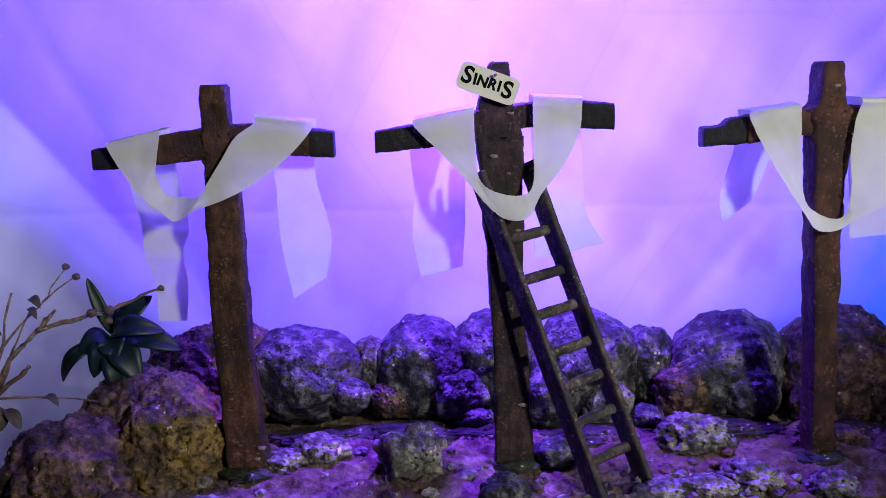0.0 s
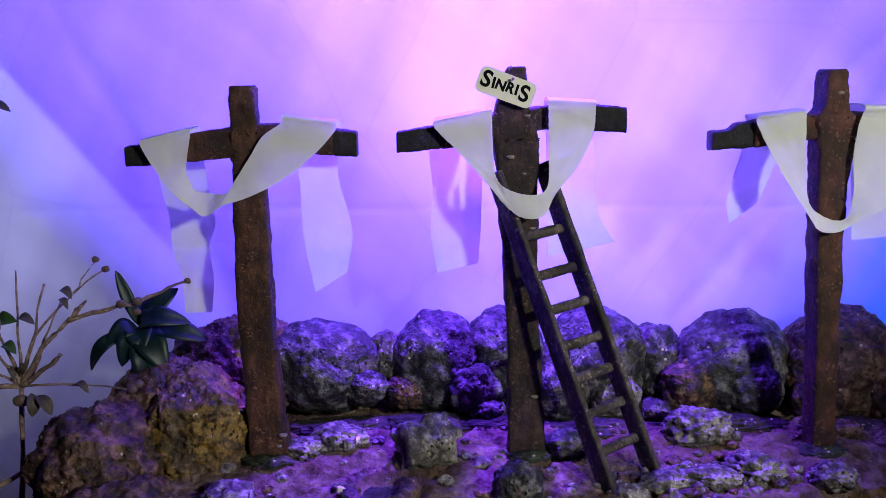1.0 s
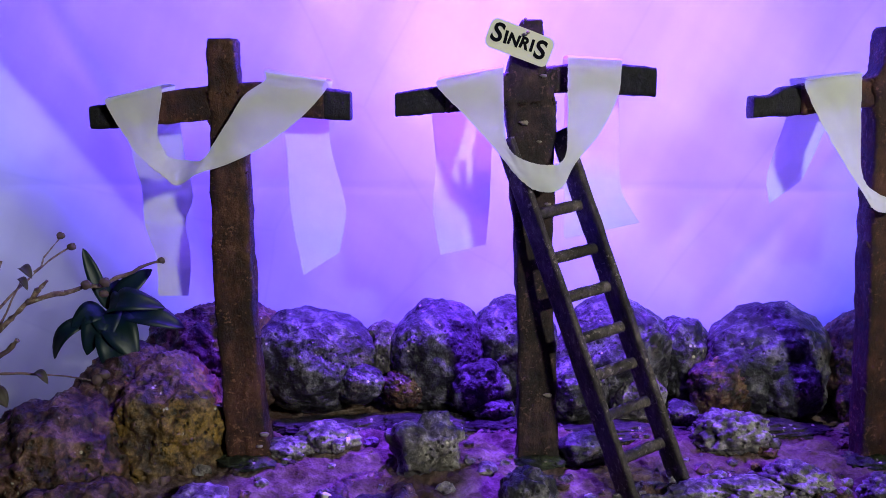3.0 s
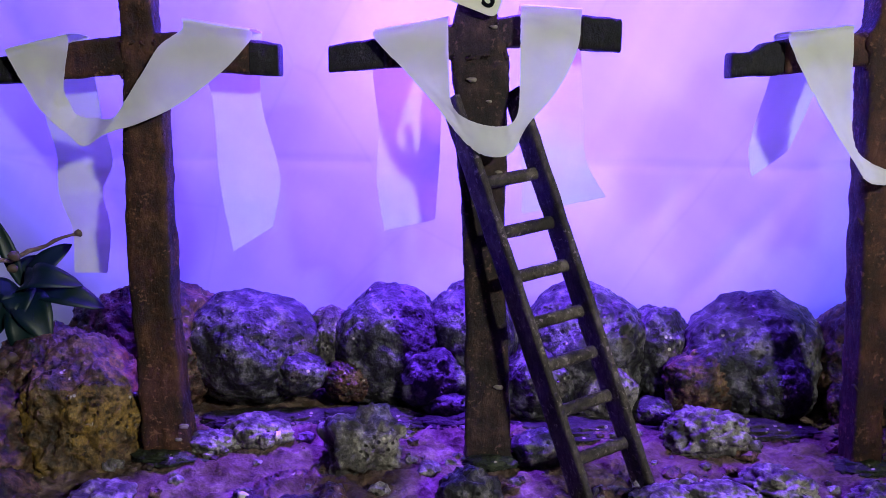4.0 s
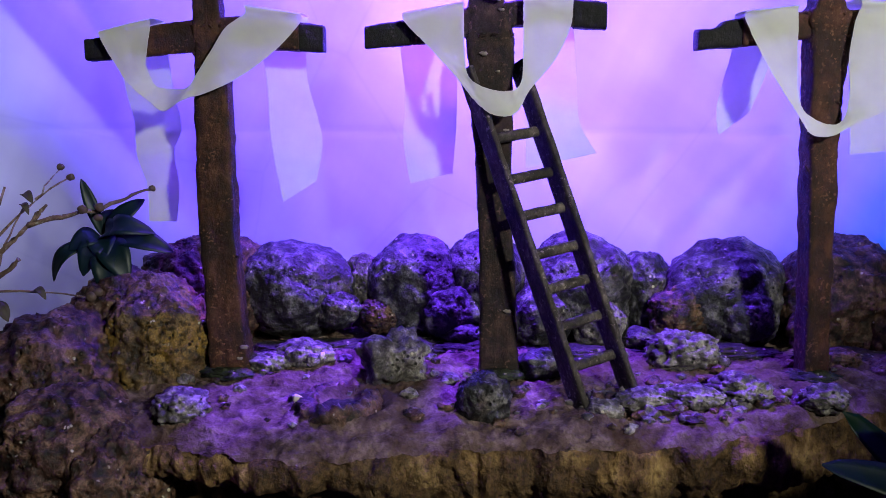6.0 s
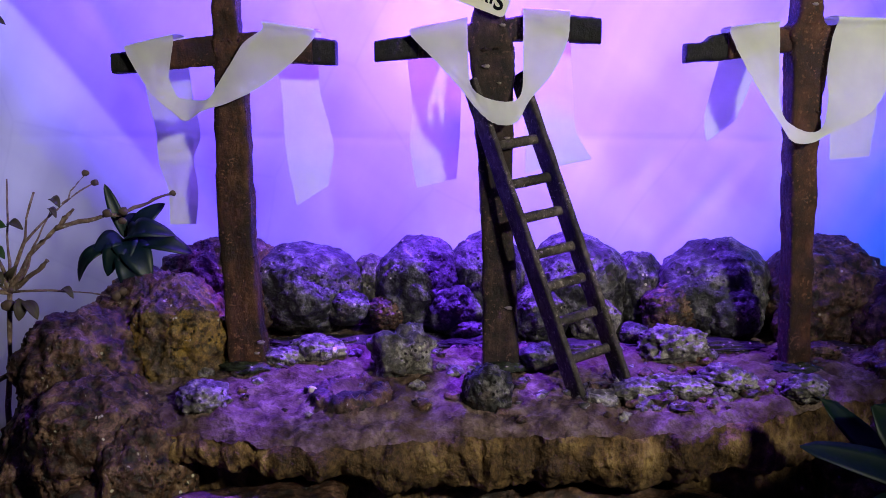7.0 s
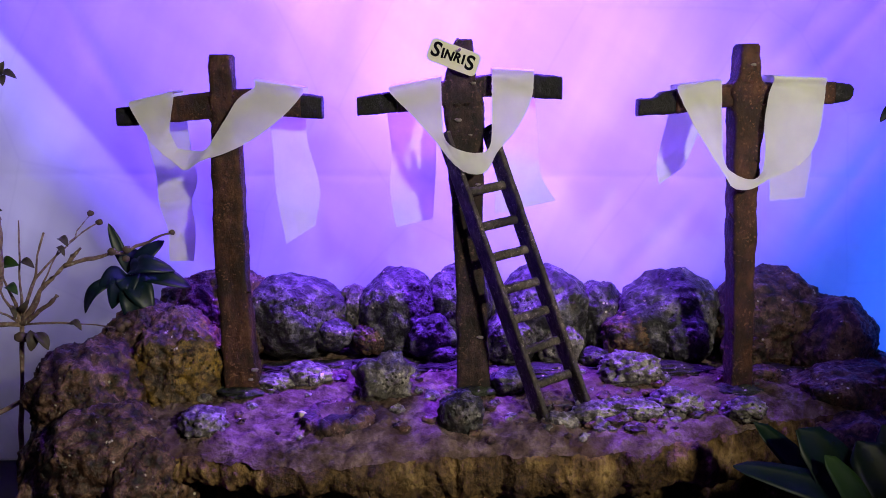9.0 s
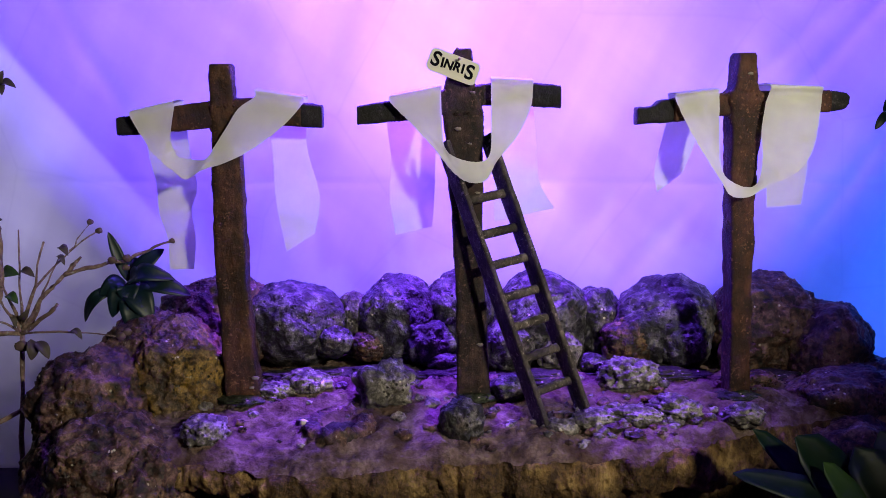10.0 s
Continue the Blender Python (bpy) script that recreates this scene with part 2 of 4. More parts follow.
def holder(name, label, category, group="", at=(0, 0, 0)):
    e = new(name)
    e.empty_display_size = 0.02
    e.location = at
    return tagged(e, label, category, group)


def lerp_rows(rows, k):
    """Catmull-Rom through rows of numbers, k steps a span."""
    r = [np.array(x, float) for x in rows]
    r = [2 * r[0] - r[1]] + r + [2 * r[-1] - r[-2]]
    out = []
    for i in range(1, len(r) - 2):
        for j in range(k):
            t = j / k
            out.append(0.5 * (2 * r[i] + (r[i + 1] - r[i - 1]) * t + (2 * r[i - 1] - 5 * r[i] + 4 * r[i + 1] - r[i + 2]) * t * t
                              + (3 * r[i] - r[i - 1] - 3 * r[i + 1] + r[i + 2]) * t ** 3))
    return out + [r[-2]]


def skin(bm, rings, closed=True, caps=True):
    vs = [[bm.verts.new(p) for p in ring] for ring in rings]
    n = len(vs[0])
    for a, b in zip(vs, vs[1:]):
        for i in range(n if closed else n - 1):
            bm.faces.new((a[i], a[(i + 1) % n], b[(i + 1) % n], b[i]))
    if caps:
        bm.faces.new(vs[0][::-1])
        bm.faces.new(vs[-1])
    return vs


def rough_beam(rows, along, depth, seed, wear=0.0022, turn=0.0, back=0.0):
    """A hewn beam: rows of (place along its axis, low side, high side); along 'x' or 'z'. turn: degrees about the axis."""
    bm, rings = bmesh.new(), []
    per, k = 44, 10
    span = lerp_rows(rows, 1 + int(90 / len(rows)))
    ends = len(span) - 1
    for i, (s, lo, hi) in enumerate(span):
        c, h, d = (lo + hi) / 2, (hi - lo) / 2, depth / 2
        shrink = 1.0 - (0.10 if i in (0, ends) else 0.0)
        ring = []
        for j in range(per):
            a = 2 * math.pi * j / per
            q = (abs(math.cos(a)) ** k + abs(math.sin(a)) ** k) ** (-1 / k)
            u, v = math.cos(a) * q * h * shrink, math.sin(a) * q * d * shrink
            ct, st = math.cos(radians(turn)), math.sin(radians(turn))
            u, v = u * ct - v * st, u * st + v * ct
            p = Vector((c + u, v + back, s)) if along == "z" else Vector((s, v + back, c + u))
            w = noise.fractal(p * 55 + Vector((seed, 0, 0)), 0.8, 2.1, 4) * wear + noise.noise(p * 16 + Vector((0, seed, 0))) * wear * 1.3
            out = Vector((u, v, 0)).normalized() if along == "z" else Vector((0, v, u)).normalized()
            ring.append(p + out * w)
        rings.append(ring)
    skin(bm, rings)
    return bm


def boulder(name, at, size, seed, mat, label="", rough=0.16, lump=0.0, cells=7.0, box=2.0, detail=5, turn=0, crag=0.0, parent=None, category="rock", group="rocks of the model hill"):
    bm = bmesh.new()
    bmesh.ops.create_icosphere(bm, subdivisions=detail, radius=1.0)
    off = Vector((seed * 3.1, seed * 1.7, -seed * 2.3))
    for v in bm.verts:
        d = v.co.normalized()
        q = (abs(d.x) ** box + abs(d.y) ** box + abs(d.z) ** box) ** (-1 / box)
        k = 1 + rough * noise.fractal(d * 1.3 + off, 1.0, 2.1, 5)
        k += 0.07 * min(0.0, noise.noise(d * 4.2 - off)) - 0.016 * abs(noise.noise(d * 12 + off))
        if crag:
            k += crag * noise.fractal(d * 5.0 + off, 0.55, 2.2, 6) - crag * 0.8 * abs(noise.noise(d * 3.1 - off))
        if lump:
            k += lump * (0.40 - noise.voronoi(d * cells + off)[0][0] ** 2)
        v.co = Vector((d.x * size[0], d.y * size[1], d.z * size[2])) * (q * k)
    ob = part(name, bm, mat, parent)
    ob.matrix_basis = pose(*at, 0, 0, turn)
    if parent is None:
        tagged(ob, label, category, group)
    return ob


def tube(bm, pts, r0, r1, sides=8, knots=0.0, seed=0):
    pts = [Vector(p) for p in pts]
    rings = []
    for i, p in enumerate(pts):
        t = (pts[min(i + 1, len(pts) - 1)] - pts[max(i - 1, 0)]).normalized()
        a = t.orthogonal().normalized()
        b = t.cross(a)
        f = i / (len(pts) - 1)
        r = (r0 + (r1 - r0) * f) * (1 + knots * noise.noise(p * 90 + Vector((seed, 0, 0))))
        rings.append([p + (a * math.cos(2 * math.pi * j / sides) + b * math.sin(2 * math.pi * j / sides)) * r for j in range(sides)])
    skin(bm, rings)


# ---- room, table, sheet ----


def slab(name, x0, x1, y0, y1, z0, z1, mat, label):
    bm = bmesh.new()
    bmesh.ops.create_cube(bm, size=1)
    for v in bm.verts:
        v.co = Vector(((x0 + x1) / 2 + v.co.x * (x1 - x0), (y0 + y1) / 2 + v.co.y * (y1 - y0), (z0 + z1) / 2 + v.co.z * (z1 - z0)))
    return tagged(part(name, bm, mat, flat=True), label, name.split("_")[0], kind="structure")


FLOOR_Z, TABLE_Z = -0.97, -0.22
slab("floor", -2.2, 2.2, -3.0, 0.9, FLOOR_Z - 0.1, FLOOR_Z, ROOM, "dim plain floor of the display room")
slab("ceiling", -2.2, 2.2, -3.0, 0.9, 1.63, 1.73, ROOM, "dim plain ceiling of the display room")
# unseen; painted white as a reflector that spreads lamp light over the sheet's back
slab("wall_north", -2.2, 2.2, 0.9, 1.0, FLOOR_Z, 1.63, WALL, "unseen wall behind the hanging sheet, white to bounce lamp light onto it")
slab("wall_south", -2.2, 2.2, -3.1, -3.0, FLOOR_Z, 1.63, ROOM, "dim painted wall facing the display")
slab("wall_west", -2.3, -2.2, -3.0, 0.9, FLOOR_Z, 1.63, ROOM, "dim painted side wall of the display room")
slab("wall_east", 2.2, 2.3, -3.0, 0.9, FLOOR_Z, 1.63, ROOM, "dim painted side wall of the display room")


def table():
    t = holder("display_table", "display table covered in dark cloth under the rock model", "table", at=(0, 0, FLOOR_Z))
    bm = bmesh.new()
    bmesh.ops.create_cube(bm, size=1)
    for v in bm.verts:
        v.co = Vector((v.co.x * 2.6, 0.0 + v.co.y * 0.9 - 0.13, TABLE_Z - FLOOR_Z - 0.02 + v.co.z * 0.04))
    bmesh.ops.bevel(bm, geom=bm.edges[:], offset=0.006, segments=2, affect="EDGES")
    part("tabletop", bm, TABLE, t)
    for x in (-1.2, 1.2):
        for y in (-0.5, 0.24):
            bm = bmesh.new()
            tube(bm, [(x, y, 0), (x, y, 0.35), (x, y, TABLE_Z - FLOOR_Z - 0.038)], 0.025, 0.03, 12)
            part("leg", bm, TABLE, t)


table()
SHEET_Y = 0.27


def backdrop_sheet():
    """A white sheet hung behind the model, creased where it was folded."""
    bm = bmesh.new()
    nx, nz = 300, 320
    grid = []
    for j in range(nz + 1):
        z = TABLE_Z + 0.003 + (1.30 - TABLE_Z) * j / nz
        row = []
        for i in range(nx + 1):
            x = -1.25 + 2.5 * i / nx
            p = Vector((x, 0, z))
            y = SHEET_Y + 0.010 * noise.fractal(Vector((x * 2.2, 0.3, z * 1.1)), 0.8, 2, 3) + 0.0035 * noise.fractal(Vector((x * 7, 4.0, z * 4)), 0.8, 2, 4)
            # fold lines: one level crease, two slanted drapes
            y -= 0.0018 * math.exp(-((z - 0.272 + 0.012 * x + 0.003 * noise.noise(Vector((x * 9, 0, 0)))) / 0.006) ** 2)
            for x0, lean, amp in ((-0.52, 0.55, 0.006), (-0.30, 0.25, 0.003), (0.42, -0.9, 0.005), (0.30, -1.1, 0.003), (0.64, -0.7, 0.006)):
                dx = x - x0 + lean * (z - 0.3)
                y -= amp * math.exp(-(dx / 0.018) ** 2) * (0.6 + 0.4 * noise.noise(p * 6))
            # the sides come forward round the model
            y -= 0.9 * max(0.0, abs(x) - 0.95) ** 1.5
            row.append(bm.verts.new((x, y, z)))
        grid.append(row)
    for a, b in zip(grid, grid[1:]):
        for i in range(nx):
            bm.faces.new((a[i], a[i + 1], b[i + 1], b[i]))
    bm.normal_update()
    ob = part("backdrop", bm, SHEET)
    s = ob.modifiers.new("thickness", "SOLIDIFY")
    s.thickness, s.offset = 0.0008, 1
    return tagged(ob, "creased white plastic sheet hung behind the model, lit violet and blue", "backdrop", kind="structure")


backdrop_sheet()


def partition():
    """An unseen slanting board, added behind the sheet to keep the violet and the white lamp apart."""
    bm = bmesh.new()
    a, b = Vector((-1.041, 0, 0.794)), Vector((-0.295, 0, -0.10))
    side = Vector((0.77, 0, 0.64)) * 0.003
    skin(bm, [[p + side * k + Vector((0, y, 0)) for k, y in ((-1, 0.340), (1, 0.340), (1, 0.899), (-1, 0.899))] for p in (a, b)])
    tagged(part("partition", bm, TABLE, flat=True), "unseen dark board added behind the hanging sheet to divide the lamps' light", "partition", kind="structure")


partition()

# ---- rock base ----
EDGE_X = [-0.64, -0.50, -0.40, -0.30, -0.22, -0.15, -0.08, 0.0, 0.12, 0.22, 0.30, 0.37, 0.46, 0.56, 0.66]
EDGE_Y = [-0.10, -0.12, -0.15, -0.18, -0.20, -0.185, -0.165, -0.165, -0.165, -0.145, -0.12, -0.09, -0.06, -0.04, 0.02]


def ground_z(x, y):
    return 0.17 * min(0.0, y) - 0.03 * max(0.0, -x - 0.30) + 0.006 * noise.fractal(Vector((x * 14, y * 14, 0.5)), 0.9, 2, 4)


def rock_base():
    nx, ntop, nface = 420, 150, 60
    cols = []
    for i in range(nx + 1):
        x = -0.545 + 1.145 * i / nx
        e = float(np.interp(x, EDGE_X, EDGE_Y)) + 0.012 * noise.noise(Vector((x * 22, 0, 3))) + 0.006 * noise.noise(Vector((x * 60, 0, 9)))
        col = []
        for j in range(ntop):
            f = (j / (ntop - 1)) ** 0.8
            y = 0.26 + (e - 0.26) * f
            rim = max(0.0, (f - 0.93) / 0.07)
            z = ground_z(x, y) - 0.012 * rim * rim + 0.0050 * noise.fractal(Vector((x * 38, y * 38, 2)), 0.6, 2.1, 6)
            # a ring-shaped hollow in the ground
            r = math.hypot((x + 0.175) / 0.048, (y + 0.095) / 0.040)
            z += 0.010 * math.exp(-((r - 1.0) / 0.28) ** 2) - 0.010 * math.exp(-(r / 0.7) ** 2)
            col.append((x, y, z))
        zt = col[-1][2]
        lip = 0.032 + 0.016 * noise.noise(Vector((x * 11, 1, 1))) + 0.026 * min(1.0, max(0.0, (x + 0.17) / 0.03))
        for j in range(1, nface + 1):
            f = j / nface
            z = zt + (TABLE_Z - zt) * f
            drop = zt - z
            y = e - 0.010 * math.sin(min(1.0, drop / lip) * math.pi)
            y += 0.055 * min(1.0, max(0.0, (drop - lip) / 0.02))
            y += 0.012 * noise.fractal(Vector((x * 26, z * 14, 5)), 0.6, 2.1, 6)
            col.append((x, y, z))
        cols.append(col)
    hill = holder("model_hill", "sandy plaster hilltop with a broken ochre front edge", "hill", at=(0, 0, TABLE_Z))
    up = Vector((0, 0, -TABLE_Z))

    def strip(name, a, b, mat):
        bm = bmesh.new()
        vs = [[bm.verts.new(Vector(p) + up) for p in c[a:b]] for c in cols]
        for p, q in zip(vs, vs[1:]):
            for j in range(len(p) - 1):
                bm.faces.new((p[j], q[j], q[j + 1], p[j + 1]))
        if a == 0:
            # skirt that closes the sides and back
            for c in (vs[0], vs[-1]):
                low = [bm.verts.new((v.co.x, v.co.y, 0)) for v in c]
                for j in range(len(c) - 1):
                    bm.faces.new((c[j], c[j + 1], low[j + 1], low[j]))
            back = [bm.verts.new((c[0].co.x, c[0].co.y, 0)) for c in vs]
            for i in range(nx):
                bm.faces.new((vs[i][0], vs[i + 1][0], back[i + 1], back[i]))
        part(name, bm, mat, hill)

    strip("sandy_top", 0, ntop, SAND)
    strip("front_face", ntop - 1, ntop + nface, FACE)


rock_base()

G, B, O, P = ROCK_GREY, ROCK_BROWN, ROCK_OCHRE, ROCK_PALE
grey, brown = "rounded grey pitted coral rock at the back of the hill", "rough brown rock at the side of the hill"
# place, half sizes, seed, stone, words, roughness
for at, size, seed, mat, words, rough in (
    # back row
    ((-0.405, 0.165, 0.055), (0.090, 0.075, 0.082), 1, B, "brown rock behind the cross with a slanting beam", 0.14),
    ((-0.285, 0.165, 0.062), (0.088, 0.072, 0.066), 2, G, grey, 0.10),
    ((-0.192, 0.170, 0.075), (0.026, 0.030, 0.036), 3, P, "small grey stone wedged between two boulders", 0.16),
    ((-0.120, 0.170, 0.064), (0.068, 0.066, 0.074), 4, G, grey, 0.10),
    ((-0.025, 0.178, 0.066), (0.060, 0.062, 0.076), 5, G, grey, 0.11),
    ((0.105, 0.172, 0.062), (0.078, 0.068, 0.080), 6, G, grey, 0.11),
    ((0.195, 0.175, 0.058), (0.040, 0.045, 0.056), 7, G, "grey stone with a pointed top between boulders", 0.18),
    ((0.302, 0.172, 0.056), (0.090, 0.070, 0.076), 8, G, grey, 0.13),
    ((0.450, 0.158, 0.051), (0.090, 0.075, 0.080), 9, B, "dark brown rock behind the reddish cross", 0.15),
    ((0.536, 0.130, 0.012), (0.070, 0.085, 0.090), 10, B, brown, 0.16),
    ((0.600, 0.060, -0.075), (0.075, 0.100, 0.098), 11, B, brown, 0.16),
    # low stones behind the back row
    ((-0.330, 0.215, 0.010), (0.110, 0.040, 0.060), 51, G, "dark stone low against the sheet", 0.12),
    ((-0.150, 0.218, 0.010), (0.120, 0.038, 0.062), 52, G, "dark stone low against the sheet", 0.12),
    ((0.045, 0.218, 0.010), (0.120, 0.038, 0.065), 53, G, "dark stone low against the sheet", 0.12),
    ((0.230, 0.216, 0.010), (0.120, 0.038, 0.060), 54, G, "dark stone low against the sheet", 0.12),
    # lower stones of the back row
    ((-0.225, 0.120, 0.045), (0.034, 0.026, 0.026), 12, G, "small pale grey stone under a boulder", 0.15),
    ((-0.165, 0.128, 0.035), (0.028, 0.024, 0.022), 13, B, "small brown stone under a boulder", 0.18),
    ((-0.070, 0.122, 0.040), (0.040, 0.032, 0.036), 14, G, "grey stone under a boulder", 0.15),
    ((-0.055, 0.105, 0.016), (0.028, 0.024, 0.018), 15, G, "small dark stone on the sand", 0.15),
    ((0.050, 0.120, 0.035), (0.045, 0.034, 0.040), 16, G, "grey stone behind the ladder", 0.15),
    ((0.125, 0.115, 0.028), (0.034, 0.028, 0.034), 17, P, "pale pitted stone behind the ladder", 0.17),
    ((0.175, 0.100, 0.010), (0.024, 0.020, 0.018), 18, G, "small grey stone on the sand", 0.15),
    ((0.235, 0.130, 0.040), (0.046, 0.036, 0.040), 19, B, "brown stone under a grey boulder", 0.15),
    ((0.315, 0.115, 0.035), (0.040, 0.032, 0.040), 20, G, "bluish grey stone under a boulder", 0.12),
    ((0.410, 0.110, 0.020), (0.045, 0.035, 0.040), 21, B, "dark stone at the foot of the rocks", 0.15),
    # left side
    ((-0.425, 0.032, 0.012), (0.072, 0.078, 0.086), 22, O, "ochre yellow rock beside the brown cross", 0.13),
    ((-0.482, 0.060, 0.028), (0.070, 0.070, 0.078), 30, B, "brown rock sloping down behind the ochre rock", 0.15),
    ((-0.535, 0.000, -0.018), (0.088, 0.100, 0.088), 23, B, brown, 0.14),
    ((-0.487, -0.105, -0.070), (0.086, 0.080, 0.080), 24, B, brown, 0.15),
    ((-0.462, -0.150, -0.155), (0.086, 0.070, 0.070), 25, B, "dark brown rock low on the hill", 0.15),
    ((-0.550, -0.050, -0.110), (0.056, 0.090, 0.110), 26, B, brown, 0.16),
    ((-0.425, -0.145, -0.110), (0.060, 0.060, 0.085), 29, B, "brown rock at the broken front edge", 0.17),
    # right side
    ((0.520, 0.010, -0.022), (0.090, 0.060, 0.050), 27, B, "low brown rock beside the green leaves", 0.17),
    ((0.500, -0.060, -0.120), (0.120, 0.070, 0.100), 28, B, "dark brown rock under the green leaves", 0.15),
):
    boulder("rock", at, size, seed, mat, words, rough, 0.05, 2.4, 2.1 if mat is G else 2.3, 6, turn=seed * 37 % 60 - 30, crag=0.016 if mat is not B and mat is not O else 0.07 if at[0] < 0 else 0.04)

# loose rocks on the sand
for name, at, size, seed, mat, words, rough, lump, cells, box in (
    ("rock", (-0.132, -0.014, 0.014), (0.038, 0.030, 0.034), 81, P, "jagged grey rock with a tan side on the sand", 0.40, 0.16, 1.6, 2.6),
    ("rock", (-0.247, 0.020, 0.010), (0.034, 0.022, 0.020), 32, P, "lumpy grey stone on the sand near the brown cross", 0.2, 0.28, 3.5, 2),
    ("rock", (-0.290, 0.005, 0.004), (0.026, 0.020, 0.014), 33, P, "low lumpy stone at the foot of a cross", 0.2, 0.28, 3.5, 2),
    ("rock", (-0.026, -0.105, -0.006), (0.029, 0.024, 0.032), 34, G, "small upright stone at the front of the sand", 0.2, 0.16, 3.0, 2.4),
    ("rock", (0.215, 0.025, 0.016), (0.042, 0.028, 0.026), 35, P, "pale lumpy coral rock on the sand", 0.15, 0.42, 4.8, 2),
    ("rock", (0.044, 0.000, 0.006), (0.028, 0.022, 0.018), 36, G, "small bluish stone at the foot of the ladder", 0.2, 0.12, 3.0, 2.4),
    ("rock", (0.262, -0.060, -0.006), (0.034, 0.026, 0.020), 37, P, "pale knobbly coral lump on the sand", 0.15, 0.40, 4.5, 2),
    ("rock", (0.205, -0.075, -0.010), (0.036, 0.020, 0.014), 38, P, "low knobbly coral lump on the sand", 0.15, 0.36, 4.2, 2),
    ("rock", (0.150, -0.085, -0.010), (0.030, 0.020, 0.014), 39, P, "tan knobbly stone beside the ladder foot", 0.18, 0.3, 3.6, 2),
    ("rock", (0.105, -0.100, -0.016), (0.022, 0.016, 0.012), 40, P, "small tan stone beside the ladder foot", 0.18, 0.3, 3.6, 2),
    ("rock", (0.348, -0.085, -0.006), (0.026, 0.020, 0.016), 41, P, "small pale stone above the green leaves", 0.18, 0.34, 3.6, 2),
    ("rock", (-0.362, -0.105, -0.014), (0.030, 0.040, 0.020), 42, P, "whitish crusted stone at the edge of the sand", 0.2, 0.3, 3.6, 2),
    ("rock", (-0.235, -0.085, -0.014), (0.012, 0.010, 0.010), 43, P, "small white chipped stone on the sand", 0.25, 0.2, 3.0, 2),
    ("rock", (-0.232, 0.000, 0.010), (0.009, 0.007, 0.008), 44, P, "tiny white chip of stone", 0.25, 0.2, 3.0, 2),
    ("rock", (0.400, 0.030, 0.006), (0.030, 0.020, 0.014), 45, B, "low stone beside the reddish cross", 0.2, 0.2, 3.0, 2),
    ("rock", (-0.285, -0.215, -0.135), (0.110, 0.055, 0.045), 46, B, "flat ledge of brown rock under the front edge", 0.12, 0.08, 2.4, 5),
    ("rock", (0.10, -0.110, -0.165), (0.220, 0.050, 0.050), 47, B, "dark rock under the front edge", 0.14, 0.12, 3.0, 3),
):
    boulder(name, at, size, seed, mat, words, rough, lump, cells, box, 5, turn=seed * 53 % 40 - 20, crag=0.02 if lump > 0.25 else 0.06)

# near-black lumps stand in for shade under the back rocks and in the ring's hollow
SHADE_DARK = stone("black_shade", (0.004, 0.003, 0.003), (0.012, 0.009, 0.008), (0.045, 0.033, 0.028), None, 0.5, 0.6)
for x, y, z, w, d, mat in ((-0.245, 0.085, 0.000, 0.075, 0.034, SHADE_DARK), (-0.135, 0.092, 0.002, 0.070, 0.032, SHADE_DARK), (-0.045, 0.088, 0.000, 0.050, 0.030, SHADE_DARK), (0.090, 0.078, -0.002, 0.075, 0.032, SHADE_DARK),
                           (0.270, 0.082, 0.000, 0.080, 0.034, SHADE_DARK), (0.420, 0.068, -0.002, 0.070, 0.036, SHADE_DARK), (-0.188, -0.088, -0.026, 0.034, 0.040, SHADE_DARK)):
    boulder("shade_patch", (x, y, z), (w, d, 0.011), int(x * 200) + 300, mat, "near-black lump standing in for shade at the rocks' feet and in the ring", 0.25, 0.2, 3.0, detail=5, crag=0.12, category="soil", group="dark soil on the hill")

# ---- crosses ----


def cross(label, post_rows, beam_rows, post_mat, beam_mat, seed, depth=0.030, turn=0.0, cuts=(1, 5), chips=()):
    c = holder("wooden_cross", label, "cross", "three crosses on the hill")
    part("post", rough_beam(post_rows, "z", depth, seed, turn=turn), post_mat, c)
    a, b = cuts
    part("crossbeam", rough_beam(beam_rows[a:b + 1], "x", depth * 0.97, seed + 7, 0.0013, back=0.001), beam_mat, c)
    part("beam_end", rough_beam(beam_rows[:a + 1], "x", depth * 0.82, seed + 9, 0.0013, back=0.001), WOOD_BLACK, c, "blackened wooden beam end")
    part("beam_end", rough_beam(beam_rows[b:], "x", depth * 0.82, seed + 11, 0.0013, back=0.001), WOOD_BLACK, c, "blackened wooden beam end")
    rng = random.Random(seed)
    for _ in range(14):
        z = rng.choice((post_rows[-1][0] - 0.055, post_rows[-1][0] - 0.085, rng.uniform(0.03, 0.36)))
        row = min(post_rows, key=lambda r: abs(r[0] - z))
        x = rng.choice((row[1], row[2], rng.uniform(row[1], row[2])))
        bm = bmesh.new()
        p = Vector((x, -depth / 2, z))
        tube(bm, [p + Vector((0, 0.004, 0)), p, p + Vector((rng.uniform(-0.006, 0.006), -0.002, rng.uniform(-0.004, 0.008)))], 0.0022, 0.0006, 6, 0.5, seed)
        part("splinter", bm, post_mat, c)
    for x, z, r in chips:
        boulder("paint_chip", (x, -depth / 2 - 0.001, z), (r * 0.7, 0.0015, r * 0.36), seed + 90, CHIP, rough=0.5, lump=0.4, cells=2.0, detail=3, parent=c)["label"] = "pale chipped spot on the wood"
    return c


